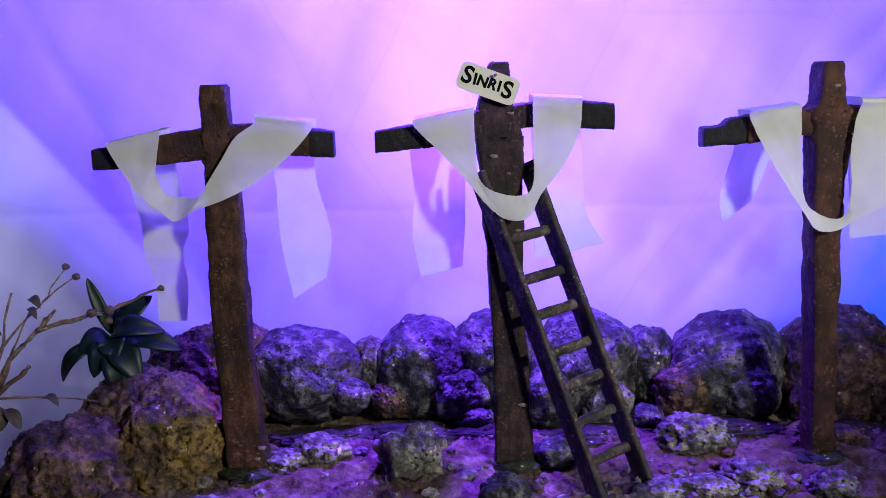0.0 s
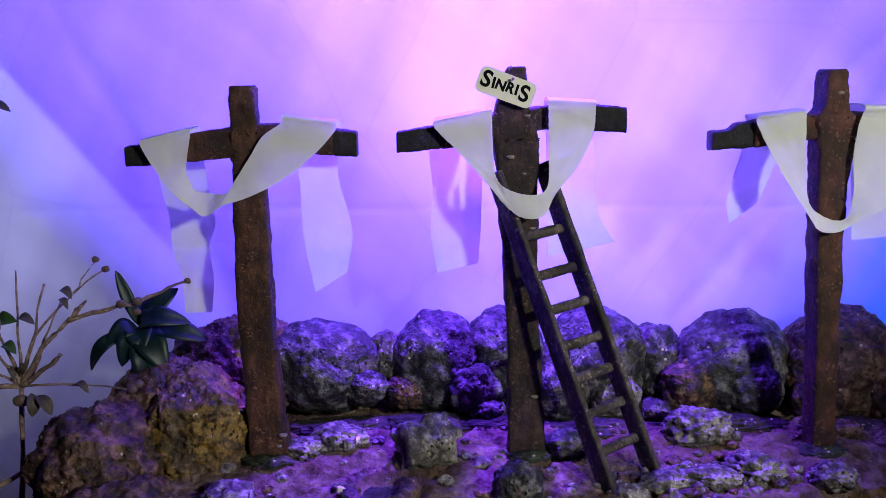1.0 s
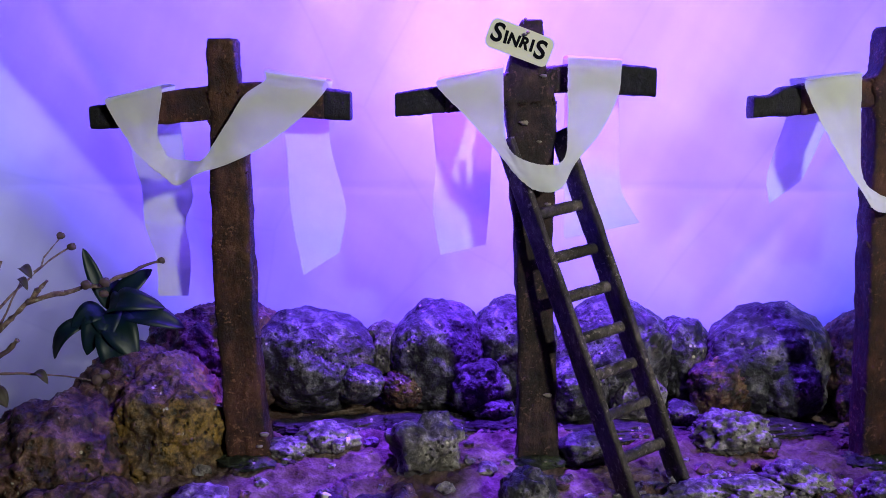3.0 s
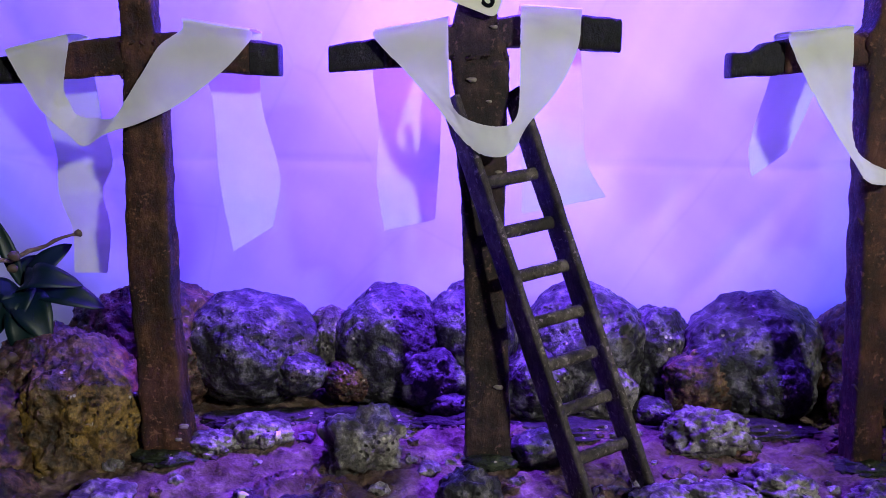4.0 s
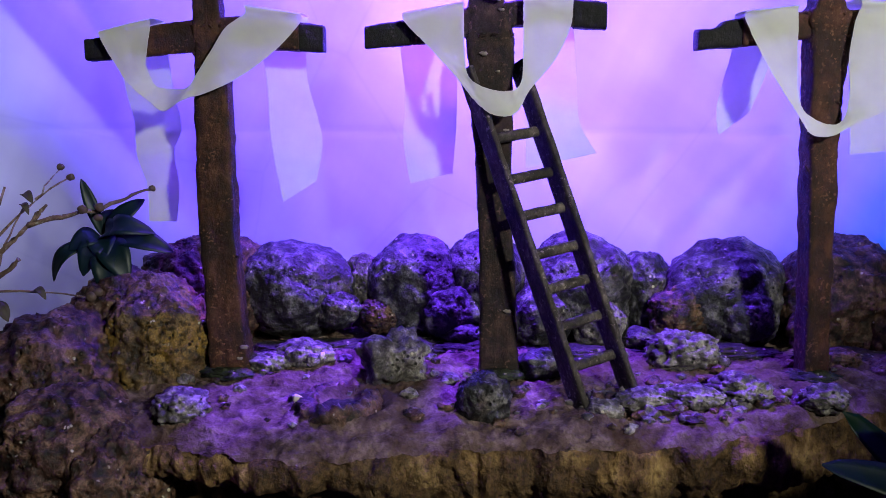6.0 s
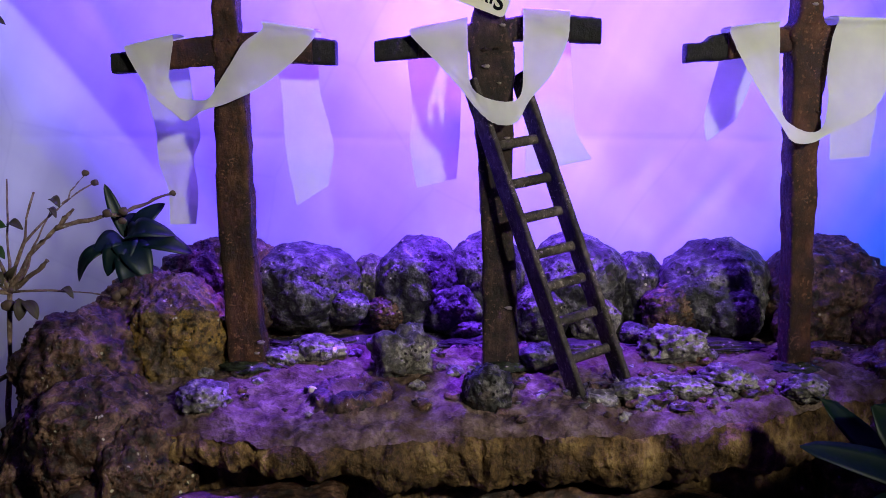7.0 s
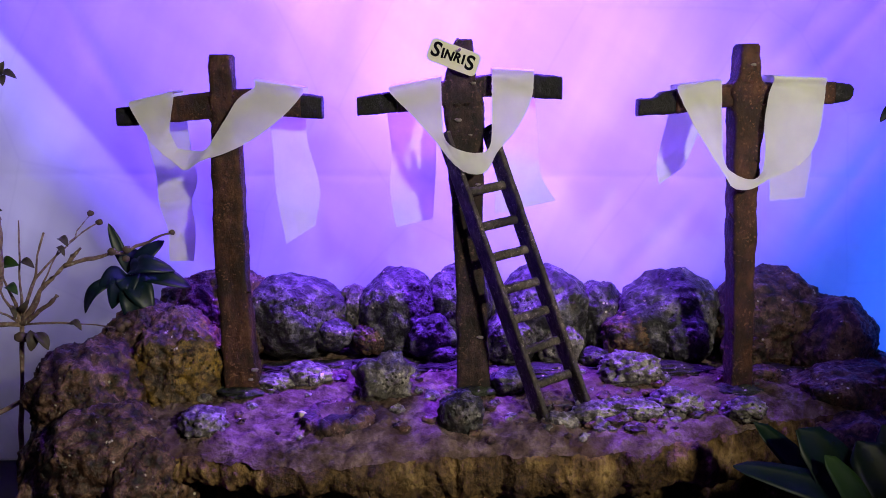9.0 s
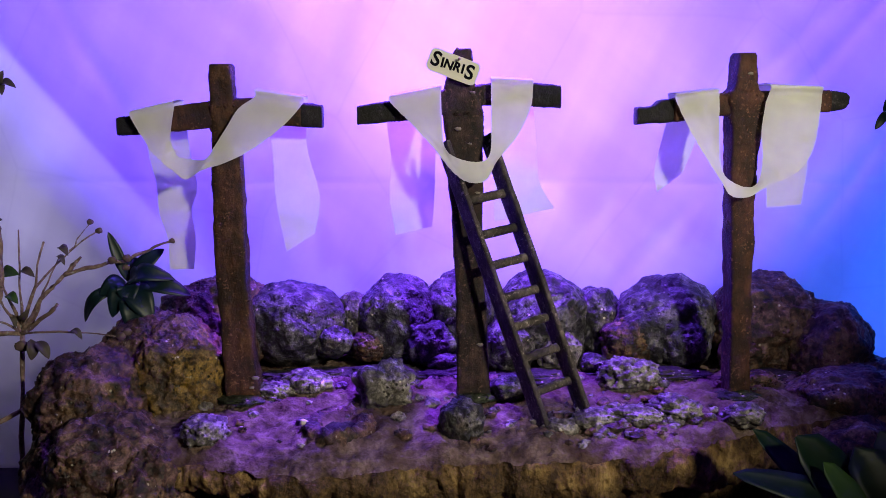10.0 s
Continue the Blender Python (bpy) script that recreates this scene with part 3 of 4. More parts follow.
cross("hewn brown wooden cross leaning a little, draped with white cloth",
      [(-0.02, -0.357, -0.304), (0.03, -0.357, -0.310), (0.10, -0.358, -0.316), (0.20, -0.361, -0.319), (0.34, -0.358, -0.320), (0.41, -0.357, -0.325), (0.461, -0.358, -0.327)],
      [(-0.485, 0.368, 0.392), (-0.456, 0.369, 0.396), (-0.406, 0.373, 0.406), (-0.340, 0.378, 0.415), (-0.290, 0.379, 0.415), (-0.236, 0.377, 0.409), (-0.208, 0.375, 0.405)],
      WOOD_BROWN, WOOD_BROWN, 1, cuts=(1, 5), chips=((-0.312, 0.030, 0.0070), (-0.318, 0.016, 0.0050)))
cross("dark wooden cross in the middle with sign, ladder and white cloth",
      [(-0.02, -0.031, 0.016), (0.09, -0.031, 0.012), (0.225, -0.034, 0.006), (0.357, -0.043, 0.008), (0.40, -0.047, 0.006), (0.434, -0.043, -0.004), (0.477, -0.029, -0.006)],
      [(-0.161, 0.378, 0.404), (-0.108, 0.383, 0.412), (-0.045, 0.392, 0.423), (0.015, 0.402, 0.431), (0.075, 0.400, 0.431), (0.112, 0.397, 0.427)],
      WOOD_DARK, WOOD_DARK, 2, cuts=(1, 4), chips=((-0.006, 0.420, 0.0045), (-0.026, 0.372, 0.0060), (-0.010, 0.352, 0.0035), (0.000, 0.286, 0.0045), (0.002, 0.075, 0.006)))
cross("reddish brown wooden cross draped with wide white cloth",
      [(-0.02, 0.345, 0.377), (0.08, 0.346, 0.376), (0.237, 0.341, 0.373), (0.314, 0.338, 0.375), (0.38, 0.335, 0.381), (0.412, 0.333, 0.376), (0.425, 0.340, 0.370), (0.467, 0.343, 0.367)],
      [(0.213, 0.374, 0.396), (0.234, 0.376, 0.399), (0.244, 0.376, 0.406), (0.262, 0.377, 0.409), (0.320, 0.384, 0.414), (0.400, 0.387, 0.417), (0.470, 0.388, 0.417), (0.488, 0.392, 0.414), (0.494, 0.398, 0.409)],
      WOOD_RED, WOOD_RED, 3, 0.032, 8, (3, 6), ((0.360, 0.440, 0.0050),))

for x, y, w in ((-0.326, -0.012, 0.046), (-0.352, 0.000, 0.030), (-0.004, -0.012, 0.036), (0.360, -0.012, 0.034)):
    boulder("moss_clump", (x, y, -0.002), (w * 0.8, 0.022, 0.007), int(x * 100) + 140, MOSS, "dark green moss clump round the foot of a cross", 0.3, 0.3, 3.0, detail=4, crag=0.15, category="moss", group="moss round the crosses")

# ---- draped cloths ----


def cloth(label, sections, seed):
    """A strip of felt: sections of (x, y, z) on one edge and (x, y, z) on the other, from tail to tail."""
    def on_beam(q):
        return abs(q[0][1]) < 0.007 and abs(q[1][1]) < 0.007

    wide = []
    for k, (a, b) in enumerate(sections):
        if on_beam((a, b)):  # over the beam, from the side that it comes from
            way = 1 if sections[k - 1][0][1] > 0 else -1
            wide += [((a[0], y * way, a[2] + h), (b[0], y * way, b[2] + h)) for y, h in ((0.0225, -0.008), (0.0155, 0.0015), (-0.0155, 0.0015), (-0.0225, -0.008))]
        elif any(on_beam(sections[j]) and min(abs(a[2] - sections[j][0][2]), abs(b[2] - sections[j][1][2])) < 0.022 for j in (k - 1, k + 1) if 0 <= j < len(sections)):
            continue
        else:
            wide.append((a, b))

    def clear(p):
        """Keeps the cloth off the beam that it hangs on."""
        return (p[0], min(p[1], -0.0235) if p[1] < -0.014 else max(p[1], 0.0235) if p[1] > 0.014 else p[1], p[2])

    rows = lerp_rows([clear(a) + clear(b) for a, b in wide], 9)
    m = 10
    bm = bmesh.new()
    grid = []
    for i, r in enumerate(rows):
        a, b = Vector(r[:3]), Vector(r[3:])
        line = []
        for j in range(m + 1):
            f = j / m
            p = a.lerp(b, f)
            w = 0.0022 * noise.fractal(Vector((i * 0.10, f * 1.2, seed * 5.0)), 0.8, 2, 3)
            edge = 0.0006 * noise.noise(Vector((i * 0.8, j, seed))) if j in (0, m) else 0.0
            line.append(bm.verts.new(p + Vector((edge, w, edge))))
        grid.append(line)
    for a, b in zip(grid, grid[1:]):
        for j in range(m):
            bm.faces.new((a[j], a[j + 1], b[j + 1], b[j]))
    ob = part("draped_cloth", bm, CLOTH)
    s = ob.modifiers.new("thickness", "SOLIDIFY")
    s.thickness, s.offset = 0.0006, 0
    e = ob.modifiers.new("crisp_rim", "EDGE_SPLIT")
    e.split_angle = radians(50)
    return tagged(ob, label, "cloth", "cloths on the crosses")


T = 0.055
cloth("white felt strip draped over the brown cross, tails hanging behind", [
    ((-0.444, T, 0.172), (-0.409, T, 0.172)), ((-0.447, T + 0.007, 0.218), (-0.406, T + 0.007, 0.214)), ((-0.452, T - 0.008, 0.255), (-0.405, T - 0.008, 0.260)),
    ((-0.458, T + 0.007, 0.294), (-0.399, T + 0.006, 0.289)),
    ((-0.462, T - 0.005, 0.335), (-0.401, T - 0.012, 0.340)), ((-0.461, 0.020, 0.385), (-0.401, 0.020, 0.398)),
    ((-0.460, 0.000, 0.399), (-0.402, 0.000, 0.412)),
    ((-0.458, -0.018, 0.395), (-0.403, -0.018, 0.404)), ((-0.437, -0.024, 0.350), (-0.409, -0.019, 0.366)), ((-0.420, -0.028, 0.332), (-0.407, -0.014, 0.346)),
    ((-0.403, -0.031, 0.319), (-0.400, -0.012, 0.337)), ((-0.388, -0.034, 0.310), (-0.382, -0.014, 0.335)), ((-0.366, -0.034, 0.322), (-0.364, -0.022, 0.336)),
    ((-0.335, -0.030, 0.332), (-0.352, -0.024, 0.351)), ((-0.297, -0.028, 0.350), (-0.334, -0.023, 0.377)), ((-0.259, -0.025, 0.378), (-0.317, -0.022, 0.402)),
    ((-0.238, -0.018, 0.401), (-0.303, -0.020, 0.416)), ((-0.231, 0.000, 0.416), (-0.294, 0.000, 0.426)),
    ((-0.236, 0.020, 0.400), (-0.290, 0.020, 0.402)), ((-0.238, T - 0.01, 0.350), (-0.287, T - 0.01, 0.345)), ((-0.224, T + 0.004, 0.275), (-0.286, T, 0.270)),
    ((-0.232, T, 0.222), (-0.274, T, 0.196))], 1)
cloth("white felt strip draped over the middle cross, tails hanging behind", [
    ((-0.116, T, 0.219), (-0.064, T, 0.231)), ((-0.124, T + 0.004, 0.272), (-0.060, T - 0.004, 0.275)), ((-0.120, T - 0.008, 0.325), (-0.058, T, 0.325)),
    ((-0.123, 0.024, 0.385), (-0.056, 0.022, 0.395)), ((-0.115, 0.000, 0.416), (-0.048, 0.000, 0.428)),
    ((-0.108, -0.020, 0.404), (-0.048, -0.022, 0.410)), ((-0.086, -0.028, 0.378), (-0.047, -0.028, 0.375)), ((-0.056, -0.040, 0.345), (-0.044, -0.038, 0.350)),
    ((-0.034, -0.048, 0.318), (-0.033, -0.045, 0.338)), ((-0.014, -0.050, 0.304), (-0.013, -0.046, 0.331)), ((0.010, -0.049, 0.306), (0.006, -0.045, 0.331)),
    ((0.025, -0.042, 0.331), (0.016, -0.038, 0.342)), ((0.052, -0.030, 0.362), (0.018, -0.027, 0.375)),
    ((0.070, -0.020, 0.398), (0.018, -0.022, 0.412)), ((0.073, 0.000, 0.434), (0.018, 0.000, 0.438)),
    ((0.078, 0.022, 0.400), (0.020, 0.024, 0.405)), ((0.086, T, 0.330), (0.024, T, 0.330)), ((0.091, T + 0.006, 0.290), (0.025, T, 0.285)),
    ((0.111, T, 0.255), (0.025, T, 0.237))], 2)
cloth("wide white felt strip draped over the reddish cross, short tails behind", [
    ((0.256, T, 0.276), (0.292, T, 0.304)), ((0.252, T, 0.310), (0.304, T - 0.006, 0.340)), ((0.260, 0.028, 0.372), (0.312, 0.024, 0.385)),
    ((0.262, 0.000, 0.413), (0.318, 0.000, 0.419)), ((0.267, -0.021, 0.398), (0.319, -0.022, 0.405)), ((0.290, -0.026, 0.350), (0.321, -0.022, 0.352)),
    ((0.322, -0.036, 0.298), (0.325, -0.027, 0.312)), ((0.334, -0.040, 0.281), (0.340, -0.030, 0.297)), ((0.356, -0.040, 0.279), (0.360, -0.031, 0.291)),
    ((0.385, -0.036, 0.293), (0.373, -0.028, 0.300)), ((0.420, -0.034, 0.310), (0.377, -0.026, 0.330)),
    ((0.442, -0.030, 0.338), (0.375, -0.024, 0.360)), ((0.451, -0.023, 0.385), (0.379, -0.022, 0.398)),
    ((0.453, -0.006, 0.420), (0.384, -0.006, 0.424)), ((0.455, 0.022, 0.402), (0.390, 0.022, 0.404)), ((0.468, T, 0.320), (0.408, T, 0.322)),
    ((0.462, T, 0.256), (0.412, T, 0.252))], 3)

# ---- sign ----


def sign():
    s = holder("name_sign", "tilted cream card sign with hand-painted black letters", "sign", at=(-0.0315, -0.0235, 0.4535))
    s.rotation_euler = (0, radians(21), 0)
    w, h, c = 0.0345, 0.0155, 0.0075
    rim = []
    for x, z, a in ((w, h, 0), (-w, h, 90), (-w, -h, 180), (w, -h, 270)):
        for k in (0, 25, 45, 65, 90):
            q = radians(a + k)
            rim.append((x - math.copysign(c, x) + c * math.cos(q), z - math.copysign(c, z) + c * math.sin(q)))
    bm = bmesh.new()
    skin(bm, [[(x, y, z + 0.0006 * noise.noise(Vector((x * 90, 0, z * 90)))) for x, z in rim] for y in (0.0007, -0.0007)])
    part("card", bm, CARD, s, flat=True)
    # letters painted by hand: the two S taller than the rest
    for k, (ch, x, z, size, lean) in enumerate((("S", -0.0245, 0.0010, 0.0265, 4), ("I", -0.0150, -0.0004, 0.0175, -6), ("N", -0.0064, -0.0002, 0.0160, 2),
                                                ("R", 0.0048, 0.0006, 0.0160, 4), ("I", 0.0130, 0.0008, 0.0165, -3), ("S", 0.0226, -0.0004, 0.0260, -2))):
        text = bpy.data.curves.new("letter", "FONT")
        text.body, text.size, text.align_x, text.align_y = ch, size, "CENTER", "CENTER"
        text.extrude, text.offset = 0.0002, 0.0007
        tmp = new("letter", text)
        me = bpy.data.meshes.new_from_object(tmp.evaluated_get(bpy.context.evaluated_depsgraph_get()))
        bpy.data.objects.remove(tmp)
        me.materials.clear()
        me.materials.append(INK)
        ob = new("letter", me)
        ob.parent = s
        ob.matrix_basis = pose(x, -0.0010, z, 90, lean, 0)
    for x, z in ((0.004, 0.0085), (-0.003, 0.0200)):
        bm = bmesh.new()
        tube(bm, [(x, 0.004, z), (x, -0.004, z + 0.0015), (x, -0.007, z + 0.003)], 0.0007, 0.0007, 8)
        shank = part("nail", bm, STEEL, s, "rusty bent nail")
        bm = bmesh.new()
        tube(bm, [(x, -0.007, z + 0.003), (x, -0.0078, z + 0.0034)], 0.0019, 0.0017, 10)
        part("nail_head", bm, STEEL, shank)


sign()

# ---- ladder ----


def ladder():
    l = holder("wooden_ladder", "small blackened wooden ladder leaning on the middle cross", "ladder")
    lo = (Vector((0.083, -0.092, -0.020)), Vector((0.141, -0.056, -0.010)))
    hi = (Vector((-0.046, -0.022, 0.354)), Vector((0.013, 0.002, 0.362)))
    across = (lo[1] - lo[0]).normalized()
    up = (hi[0] - lo[0]).normalized()
    out = across.cross(up).normalized()
    for a, b in zip(lo, hi):
        bm, rings = bmesh.new(), []
        for i in range(41):
            p = a.lerp(b, i / 40)
            ring = []
            for k in range(28):
                q = 2 * math.pi * k / 28
                f = (abs(math.cos(q)) ** 14 + abs(math.sin(q)) ** 14) ** (-1 / 14)
                w = 1 + 0.07 * noise.noise(p * 60 + Vector((k * 0.4, 0, 0)))
                ring.append(p + across * (math.cos(q) * f * 0.0033 * w) + out * (math.sin(q) * f * 0.0150 * w))
            rings.append(ring)
        skin(bm, rings)
        part("rail", bm, WOOD_LADDER, l)
    for s in (0.795, 0.672, 0.564, 0.450, 0.348, 0.238, 0.120):
        a, b = lo[0].lerp(hi[0], s), lo[1].lerp(hi[1], s)
        bm, rings = bmesh.new(), []
        tilt = 0.004 * noise.noise(Vector((s * 40, 0, 0)))
        for i in range(13):
            f = i / 12
            p = a.lerp(b, f) + up * (tilt * (f - 0.5)) - out * 0.004
            rings.append([p + (up * math.cos(q) * 0.0062 + out * math.sin(q) * 0.0056) * (1 + 0.12 * noise.noise(p * 120 + Vector((q, s * 9, 0)))) for q in [2 * math.pi * k / 14 for k in range(14)]])
        skin(bm, rings)
        part("rung", bm, WOOD_LADDER, l)


ladder()

# ---- plants ----


def leaf_mesh(bm, base, tip, width, bow, up=Vector((0, 0, 1)), fold=0.25, ends=0.9, n=14):
    """A pointed leaf from base to tip, bowed upwards in the middle and folded along its rib."""
    base, tip = Vector(base), Vector(tip)
    way = tip - base
    side = way.cross(up)
    side = side.normalized() if side.length > 1e-6 else Vector((1, 0, 0))
    lift = side.cross(way).normalized()
    rows = []
    for i in range(n + 1):
        f = i / n
        c = base + way * f + lift * (bow * math.sin(math.pi * f) + 0.0)
        w = width * (math.sin(math.pi * min(1, f * ends + 0.06)) ** 0.8) * 0.5 if 0 < i < n else width * 0.03
        row = []
        for k in (-1, -0.5, 0, 0.5, 1):
            row.append(c + side * (w * k) + lift * (abs(k) * w * fold + 0.04 * width * noise.noise(c * 70 + Vector((k, 0, 0)))))
        rows.append(row)
    top = [[bm.verts.new(p) for p in r] for r in rows]
    low = [[bm.verts.new(p - lift * 0.0006) for p in r] for r in rows]
    for a, b in zip(top, top[1:]):
        for k in range(4):
            bm.faces.new((a[k], a[k + 1], b[k + 1], b[k]))
    for a, b in zip(low, low[1:]):
        for k in range(4):
            bm.faces.new((a[k + 1], a[k], b[k], b[k + 1]))
    for k in (0, 4):
        for i in range(n):
            q = (top[i][k], top[i + 1][k], low[i + 1][k], low[i][k])
            bm.faces.new(q if k == 4 else q[::-1])


def leafy_plant():
    p = holder("leafy_plant", "artificial plant with dark teal pointed leaves behind the rocks", "plant")
    root, heart = Vector((-0.512, 0.110, 0.02)), Vector((-0.516, 0.088, 0.145))
    bm = bmesh.new()
    tube(bm, [root, root.lerp(heart, 0.5) + Vector((0.004, 0, 0)), heart], 0.004, 0.003)
    part("stem", bm, LEAF_TEAL, p)
    face = Vector((0.15, -0.75, 0.6))
    for dx, dy, dz, w, bow in ((-0.026, 0.0, 0.078, 0.017, 0.004), (0.052, 0.01, 0.050, 0.026, 0.010), (0.074, -0.02, 0.010, 0.030, 0.026),
                               (0.096, -0.02, -0.014, 0.032, 0.018), (-0.062, -0.02, -0.052, 0.020, 0.034), (-0.024, -0.03, -0.100, 0.011, -0.030),
                               (0.020, -0.045, -0.074, 0.030, 0.026), (0.045, -0.045, -0.046, 0.040, 0.018), (-0.030, -0.04, -0.008, 0.030, 0.014),
                               (0.014, -0.045, -0.020, 0.036, 0.012), (0.036, -0.03, 0.018, 0.030, 0.010), (-0.012, -0.045, -0.040, 0.030, 0.020),
                               (0.006, 0.02, 0.036, 0.030, 0.006)):
        bm = bmesh.new()
        leaf_mesh(bm, heart + Vector((dx, dy, dz)) * 0.04, heart + Vector((dx, dy, dz)), w, bow, face)
        part("leaf", bm, LEAF_TEAL, p)


def bent(a, b, sag, seed, n=9):
    a, b = Vector(a), Vector(b)
    out = []
    for i in range(n):
        f = i / (n - 1)
        w = Vector((noise.noise(Vector((f * 3, seed, 0))), noise.noise(Vector((f * 3, seed, 5))), noise.noise(Vector((f * 3, seed, 9)))))
        out.append(a.lerp(b, f) + Vector((0, 0, sag * math.sin(math.pi * f))) + w * (0.006 * math.sin(math.pi * f)))
    return out


def twig_plant():
    t = holder("dry_twigs", "bunch of dry brown twigs with small buds and withered leaves", "twigs")
    fork, knee, elbow = Vector((-0.650, 0.020, 0.088)), Vector((-0.588, 0.030, 0.170)), Vector((-0.505, 0.045, 0.186))
    branches = [((-0.662, -0.005, TABLE_Z), fork, 0.0, 0.0056, 0.0048), ((-0.800, 0.000, 0.055), fork, 0.012, 0.0056, 0.0052), (fork, knee, 0.004, 0.0054, 0.0046),
                (knee, elbow, 0.004, 0.0042, 0.0030), (elbow, (-0.440, 0.062, 0.212), 0.004, 0.0030, 0.0024), (knee, (-0.562, 0.030, 0.196), 0.0, 0.0042, 0.0038),
                (fork, (-0.615, 0.035, 0.218), 0.0, 0.0036, 0.0018), ((-0.632, 0.030, 0.150), (-0.558, 0.090, 0.224), 0.008, 0.0024, 0.0013),
                ((-0.590, 0.060, 0.200), (-0.568, 0.090, 0.236), 0.0, 0.0014, 0.0010), (fork, (-0.506, 0.010, 0.084), 0.004, 0.0022, 0.0015),
                (fork, (-0.652, 0.040, 0.235), 0.0, 0.0030, 0.0014), (fork, (-0.690, 0.030, 0.215), 0.0, 0.0032, 0.0016), ((-0.690, 0.01, 0.085), (-0.735, 0.020, 0.190), 0.010, 0.0028, 0.0016),
                (fork, (-0.592, 0.010, 0.132), -0.002, 0.0044, 0.0042), ((-0.638, 0.025, 0.100), (-0.606, 0.060, 0.190), 0.0, 0.0026, 0.0014), (fork, (-0.675, 0.000, 0.150), 0.0, 0.0030, 0.0020),
                ((-0.735, -0.060, -0.060), (-0.615, 0.0, -0.005), 0.004, 0.0050, 0.0045), (fork, (-0.720, -0.010, 0.130), 0.006, 0.0030, 0.0018),
                ((-0.735, 0.020, 0.190), (-0.680, 0.080, 0.440), 0.0, 0.0022, 0.0014), ((-0.720, -0.010, TABLE_Z), (-0.694, 0.000, 0.045), 0.0, 0.0085, 0.0080),
                ((-0.694, 0.000, 0.045), (-0.667, 0.000, 0.160), 0.004, 0.0080, 0.0080), ((-0.667, 0.000, 0.160), (-0.664, 0.000, 0.240), 0.0, 0.0078, 0.0074),
                ((-0.664, 0.000, 0.240), (-0.690, 0.010, 0.310), 0.006, 0.0074, 0.0050)]
    for i, (a, b, sag, r0, r1) in enumerate(branches):
        bm = bmesh.new()
        tube(bm, bent(a, b, sag, i * 2.3), r0 * 0.8, r1 * 0.7, 8, 0.45, i)
        part("twig", bm, TWIG, t)
    for i, (at, r) in enumerate((((-0.556, 0.090, 0.225), 0.0052), ((-0.568, 0.090, 0.238), 0.0050), ((-0.505, 0.010, 0.085), 0.0065), ((-0.498, 0.014, 0.090), 0.0060),
                                 ((-0.440, 0.062, 0.213), 0.0045), ((-0.500, 0.040, 0.192), 0.0065), ((-0.648, 0.010, 0.072), 0.0090), ((-0.520, 0.036, 0.190), 0.0060), ((-0.500, 0.034, 0.180), 0.0055))):
        boulder("bud", at, (r, r * 0.8, r * 0.9), 60 + i, BUD, rough=0.25, detail=3, parent=t)
    for i, (a, b, w) in enumerate((((-0.672, 0.02, 0.170), (-0.643, 0.01, 0.176), 0.028), ((-0.646, 0.02, 0.177), (-0.621, 0.01, 0.172), 0.017), ((-0.669, 0.02, 0.142), (-0.648, 0.01, 0.134), 0.020),
                                   ((-0.666, 0.02, 0.116), (-0.654, 0.01, 0.098), 0.011), ((-0.650, 0.02, 0.106), (-0.632, 0.01, 0.126), 0.014), ((-0.634, 0.01, 0.082), (-0.631, 0.00, 0.054), 0.022),
                                   ((-0.628, 0.01, 0.078), (-0.606, 0.00, 0.056), 0.022), ((-0.576, 0.01, 0.094), (-0.557, 0.00, 0.084), 0.014), ((-0.602, 0.05, 0.206), (-0.584, 0.04, 0.197), 0.017),
                                   ((-0.605, 0.05, 0.194), (-0.590, 0.04, 0.183), 0.012), ((-0.672, 0.0, 0.245), (-0.650, -0.01, 0.256), 0.020), ((-0.668, 0.0, 0.232), (-0.682, -0.01, 0.262), 0.020), ((-0.672, 0.0, 0.210), (-0.690, -0.01, 0.200), 0.016),
                                   ((-0.681, 0.080, 0.438), (-0.652, 0.07, 0.434), 0.018), ((-0.684, 0.080, 0.436), (-0.668, 0.06, 0.424), 0.018), ((-0.682, 0.080, 0.440), (-0.668, 0.07, 0.458), 0.016))):
        bm = bmesh.new()
        leaf_mesh(bm, a, b, w * 0.75, 0.007, Vector((0.5, -0.6, 0.5)), fold=0.5, n=8)
        part("leaf", bm, LEAF_LIGHT if i in (0, 2) else LEAF_DRY, t)


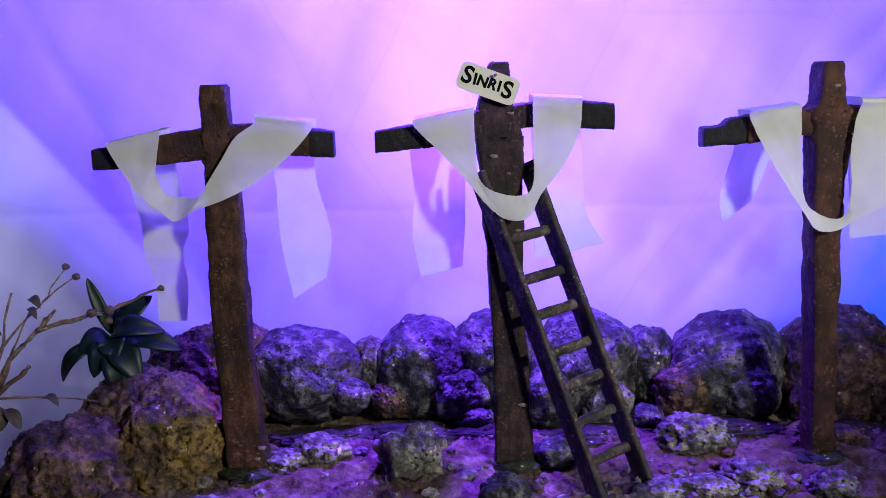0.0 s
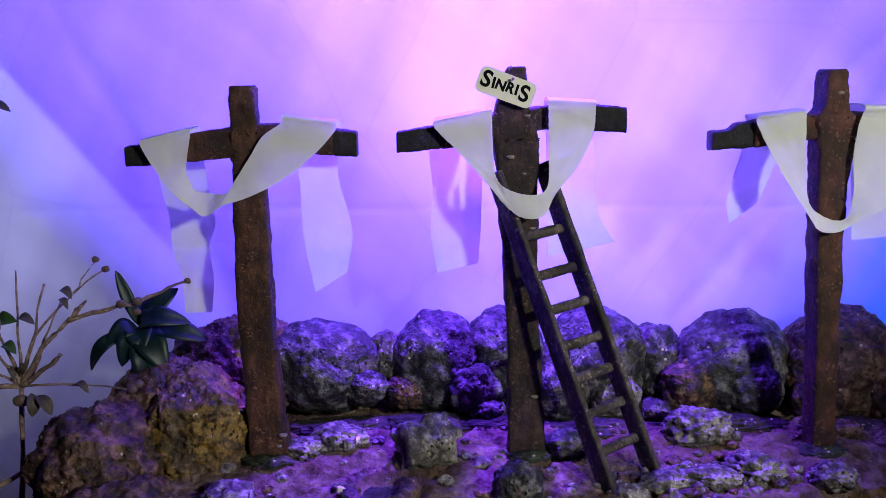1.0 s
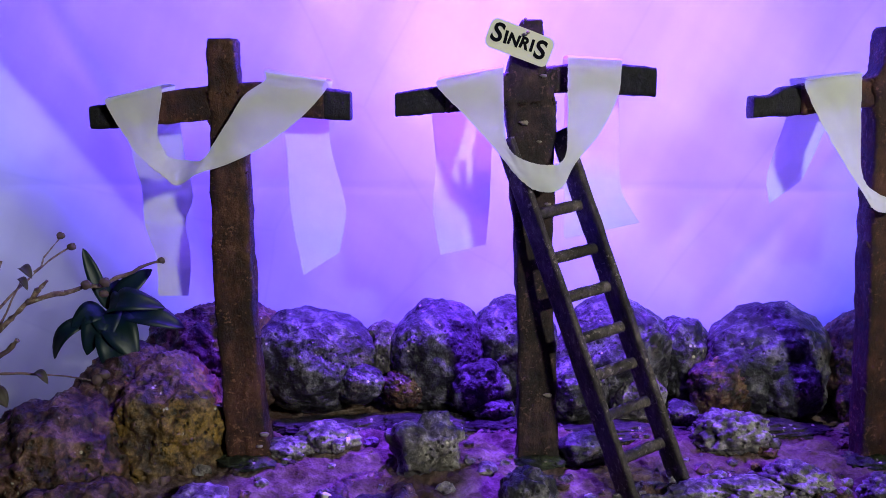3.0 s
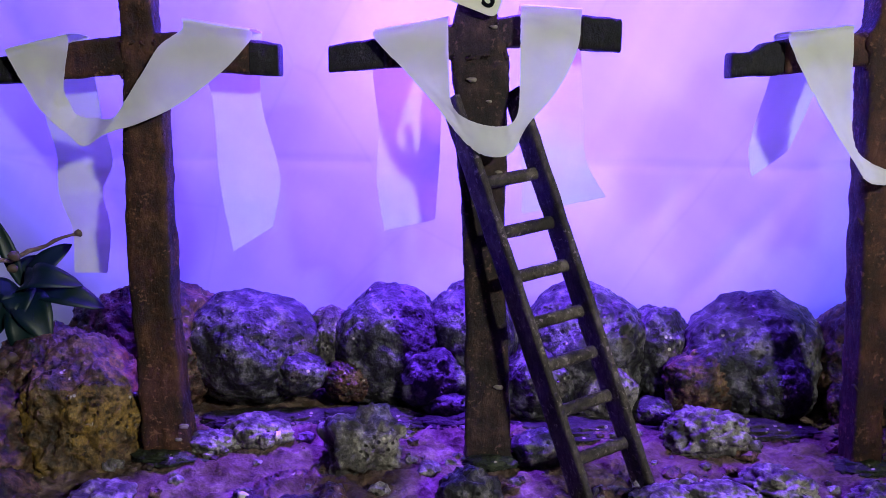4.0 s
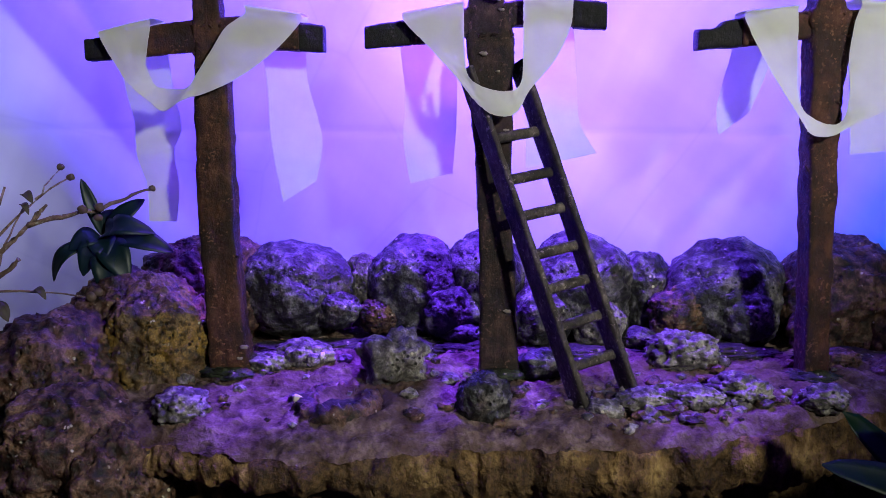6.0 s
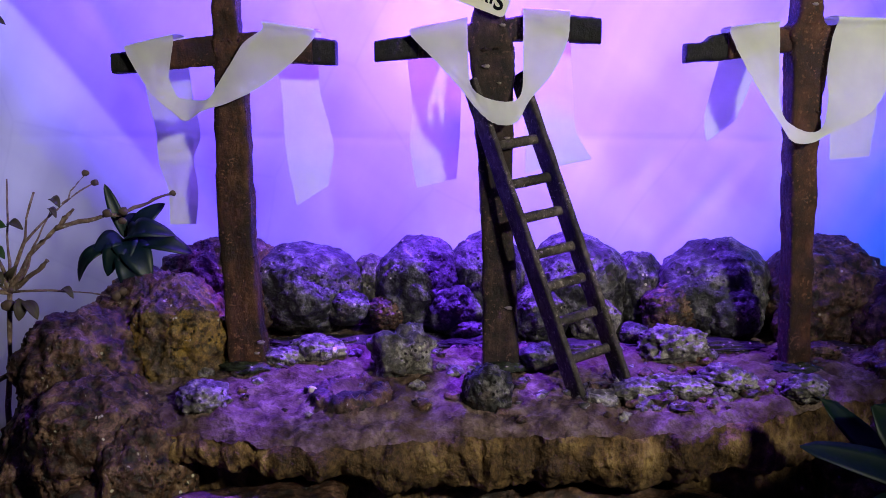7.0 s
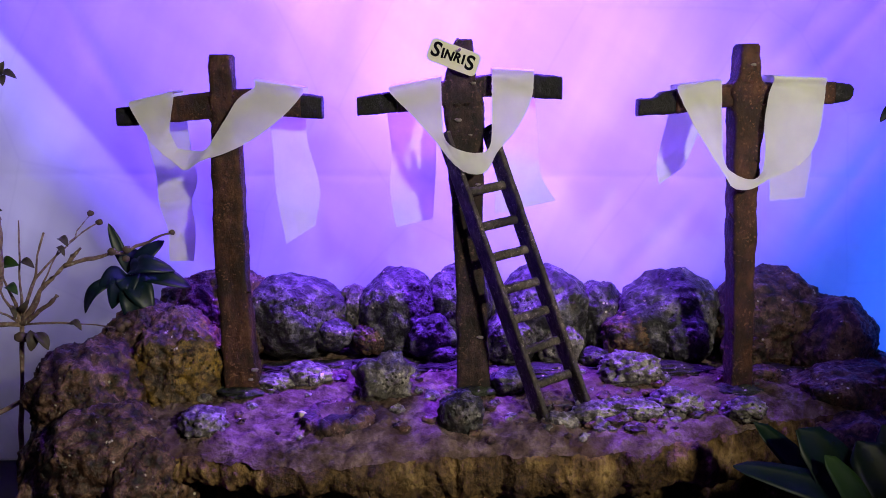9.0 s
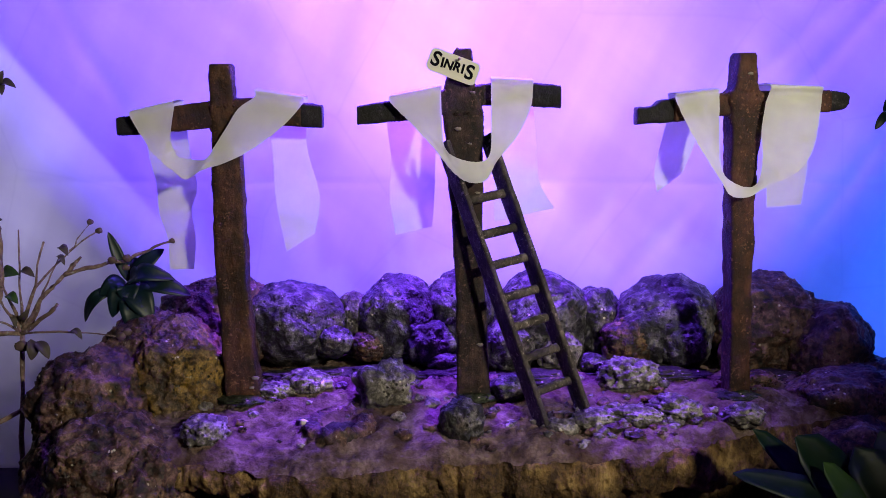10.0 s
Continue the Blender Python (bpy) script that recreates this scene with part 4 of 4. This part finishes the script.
def front_plant():
    p = holder("broad_leaf_plant", "glossy dark green broad leaves at the front of the hill", "plant", at=(0.022, 0, 0))
    root, heart = Vector((0.43, -0.27, TABLE_Z)), Vector((0.43, -0.27, -0.09))
    bm = bmesh.new()
    tube(bm, [root, root.lerp(heart, 0.5), heart], 0.006, 0.004)
    part("stem", bm, LEAF_GREEN, p)
    face = Vector((-0.1, -0.55, 0.85))
    for base, tip, w, bow, ends, mat in (
            ((0.420, -0.25, -0.14), (0.322, -0.285, 0.040), 0.074, 0.024, 0.80, LEAF_GREEN), ((0.410, -0.22, -0.12), (0.290, -0.235, 0.030), 0.040, 0.012, 0.85, LEAF_GREEN),
            ((0.420, -0.31, -0.06), (0.246, -0.310, 0.008), 0.040, 0.012, 0.88, LEAF_GREEN), ((0.405, -0.32, -0.08), (0.341, -0.315, 0.022), 0.036, 0.006, 0.85, LEAF_LIGHT),
            ((0.450, -0.30, -0.12), (0.392, -0.275, 0.022), 0.074, 0.022, 0.80, LEAF_GREEN), ((0.470, -0.28, -0.10), (0.430, -0.250, 0.032), 0.066, 0.020, 0.85, LEAF_GREEN),
            ((0.470, -0.29, -0.10), (0.560, -0.260, 0.050), 0.070, 0.020, 0.88, LEAF_GREEN), ((0.420, -0.33, -0.10), (0.300, -0.345, -0.030), 0.050, 0.012, 0.88, LEAF_GREEN),
            ((0.430, -0.33, -0.10), (0.385, -0.350, -0.010), 0.020, 0.010, 0.88, LEAF_LIGHT), ((0.450, -0.32, -0.10), (0.500, -0.350, -0.010), 0.060, 0.014, 0.88, LEAF_GREEN)):
        bm = bmesh.new()
        leaf_mesh(bm, base, tip, w, bow, face, fold=0.22, ends=ends)
        part("leaf", bm, mat, p)


def side_twig():
    t = holder("side_twig", "dry twig with dark curled leaves beside the hill", "twigs")
    bm = bmesh.new()
    tube(bm, bent((0.80, 0.05, TABLE_Z), (0.590, 0.10, 0.385), 0.0, 3.0, 14), 0.004, 0.0015, 8, 0.3, 4)
    part("twig", bm, TWIG, t)
    for tip in ((0.575, 0.09, 0.360), (0.588, 0.09, 0.402), (0.602, 0.10, 0.412), (0.606, 0.09, 0.350)):
        bm = bmesh.new()
        leaf_mesh(bm, (0.592, 0.10, 0.385), tip, 0.012, 0.003, Vector((0, -1, 0.2)), n=8)
        part("leaf", bm, LEAF_TEAL, t)


def stone_ring():
    """A broken ring of brown stone sunk in the sand."""
    bm = bmesh.new()
    rings = []
    for i in range(96):
        a = 2 * math.pi * i / 96
        c = Vector((math.cos(a) * 0.036, math.sin(a) * 0.046, 0))
        ring = []
        for k in range(18):
            q = 2 * math.pi * k / 18
            out = Vector((math.cos(a) * math.cos(q), math.sin(a) * math.cos(q), math.sin(q)))
            d = Vector((math.cos(a), math.sin(a), 0)) * 2 + out * 0.5
            r = 0.0120 * (1 + 0.45 * noise.fractal(d * 2.2, 0.7, 2, 5) + 0.25 * noise.noise(d * 9))
            ring.append(c + out * r)
        rings.append(ring)
    rings.append(rings[0])
    skin(bm, rings, caps=False)
    bmesh.ops.remove_doubles(bm, verts=bm.verts, dist=1e-6)
    ob = part("stone_ring", bm, ROCK_BROWN)
    ob.location = (-0.188, -0.088, -0.016)
    tagged(ob, "broken ring of brown stone sunk in the sand", "stone ring")


def gravel():
    """Grit and crumbs of stone strewn over the sand."""
    rng = random.Random(5)
    for name, mat, count, label in (("pale_grit", ROCK_PALE, 170, "pale stone crumbs strewn over the sand"), ("brown_grit", ROCK_BROWN, 170, "brown stone crumbs strewn over the sand")):
        bm = bmesh.new()
        for _ in range(count):
            near = rng.random() < 0.55
            x = rng.gauss(0.19, 0.07) if near else rng.uniform(-0.38, 0.42)
            y = rng.gauss(-0.075, 0.03) if near else rng.uniform(-0.15, 0.10)
            r = rng.uniform(0.0016, 0.0060) if rng.random() < 0.8 else rng.uniform(0.006, 0.010)
            if y < float(np.interp(x, EDGE_X, EDGE_Y)) + 0.015:
                continue
            made = bmesh.ops.create_icosphere(bm, subdivisions=2, radius=1.0)["verts"]
            o = Vector((rng.random() * 50, rng.random() * 50, 0))
            for v in made:
                v.co = Vector((x, y, ground_z(x, y) + r * 0.35)) + Vector((v.co.x * 1.2, v.co.y, v.co.z * 0.8)) * (r * (1 + 0.6 * noise.noise(v.co * 1.6 + o)))
        tagged(part(name, bm, mat, flat=True), label, "grit", kind="stuff")


gravel()
for k, (x, y, z, r) in enumerate(((-0.232, -0.100, -0.006, 0.0055), (-0.226, -0.110, -0.010, 0.0042), (-0.222, 0.004, 0.014, 0.0050))):
    boulder("shell_flake", (x, y, z), (r, r * 0.5, r * 0.9), 110 + k, SHELL, "small white shell flake stuck on the rough stone", 0.45, 0.3, 2.0, detail=3, turn=k * 40, category="shell", group="shell flakes")
stone_ring()
side_twig()
leafy_plant()
twig_plant()
front_plant()
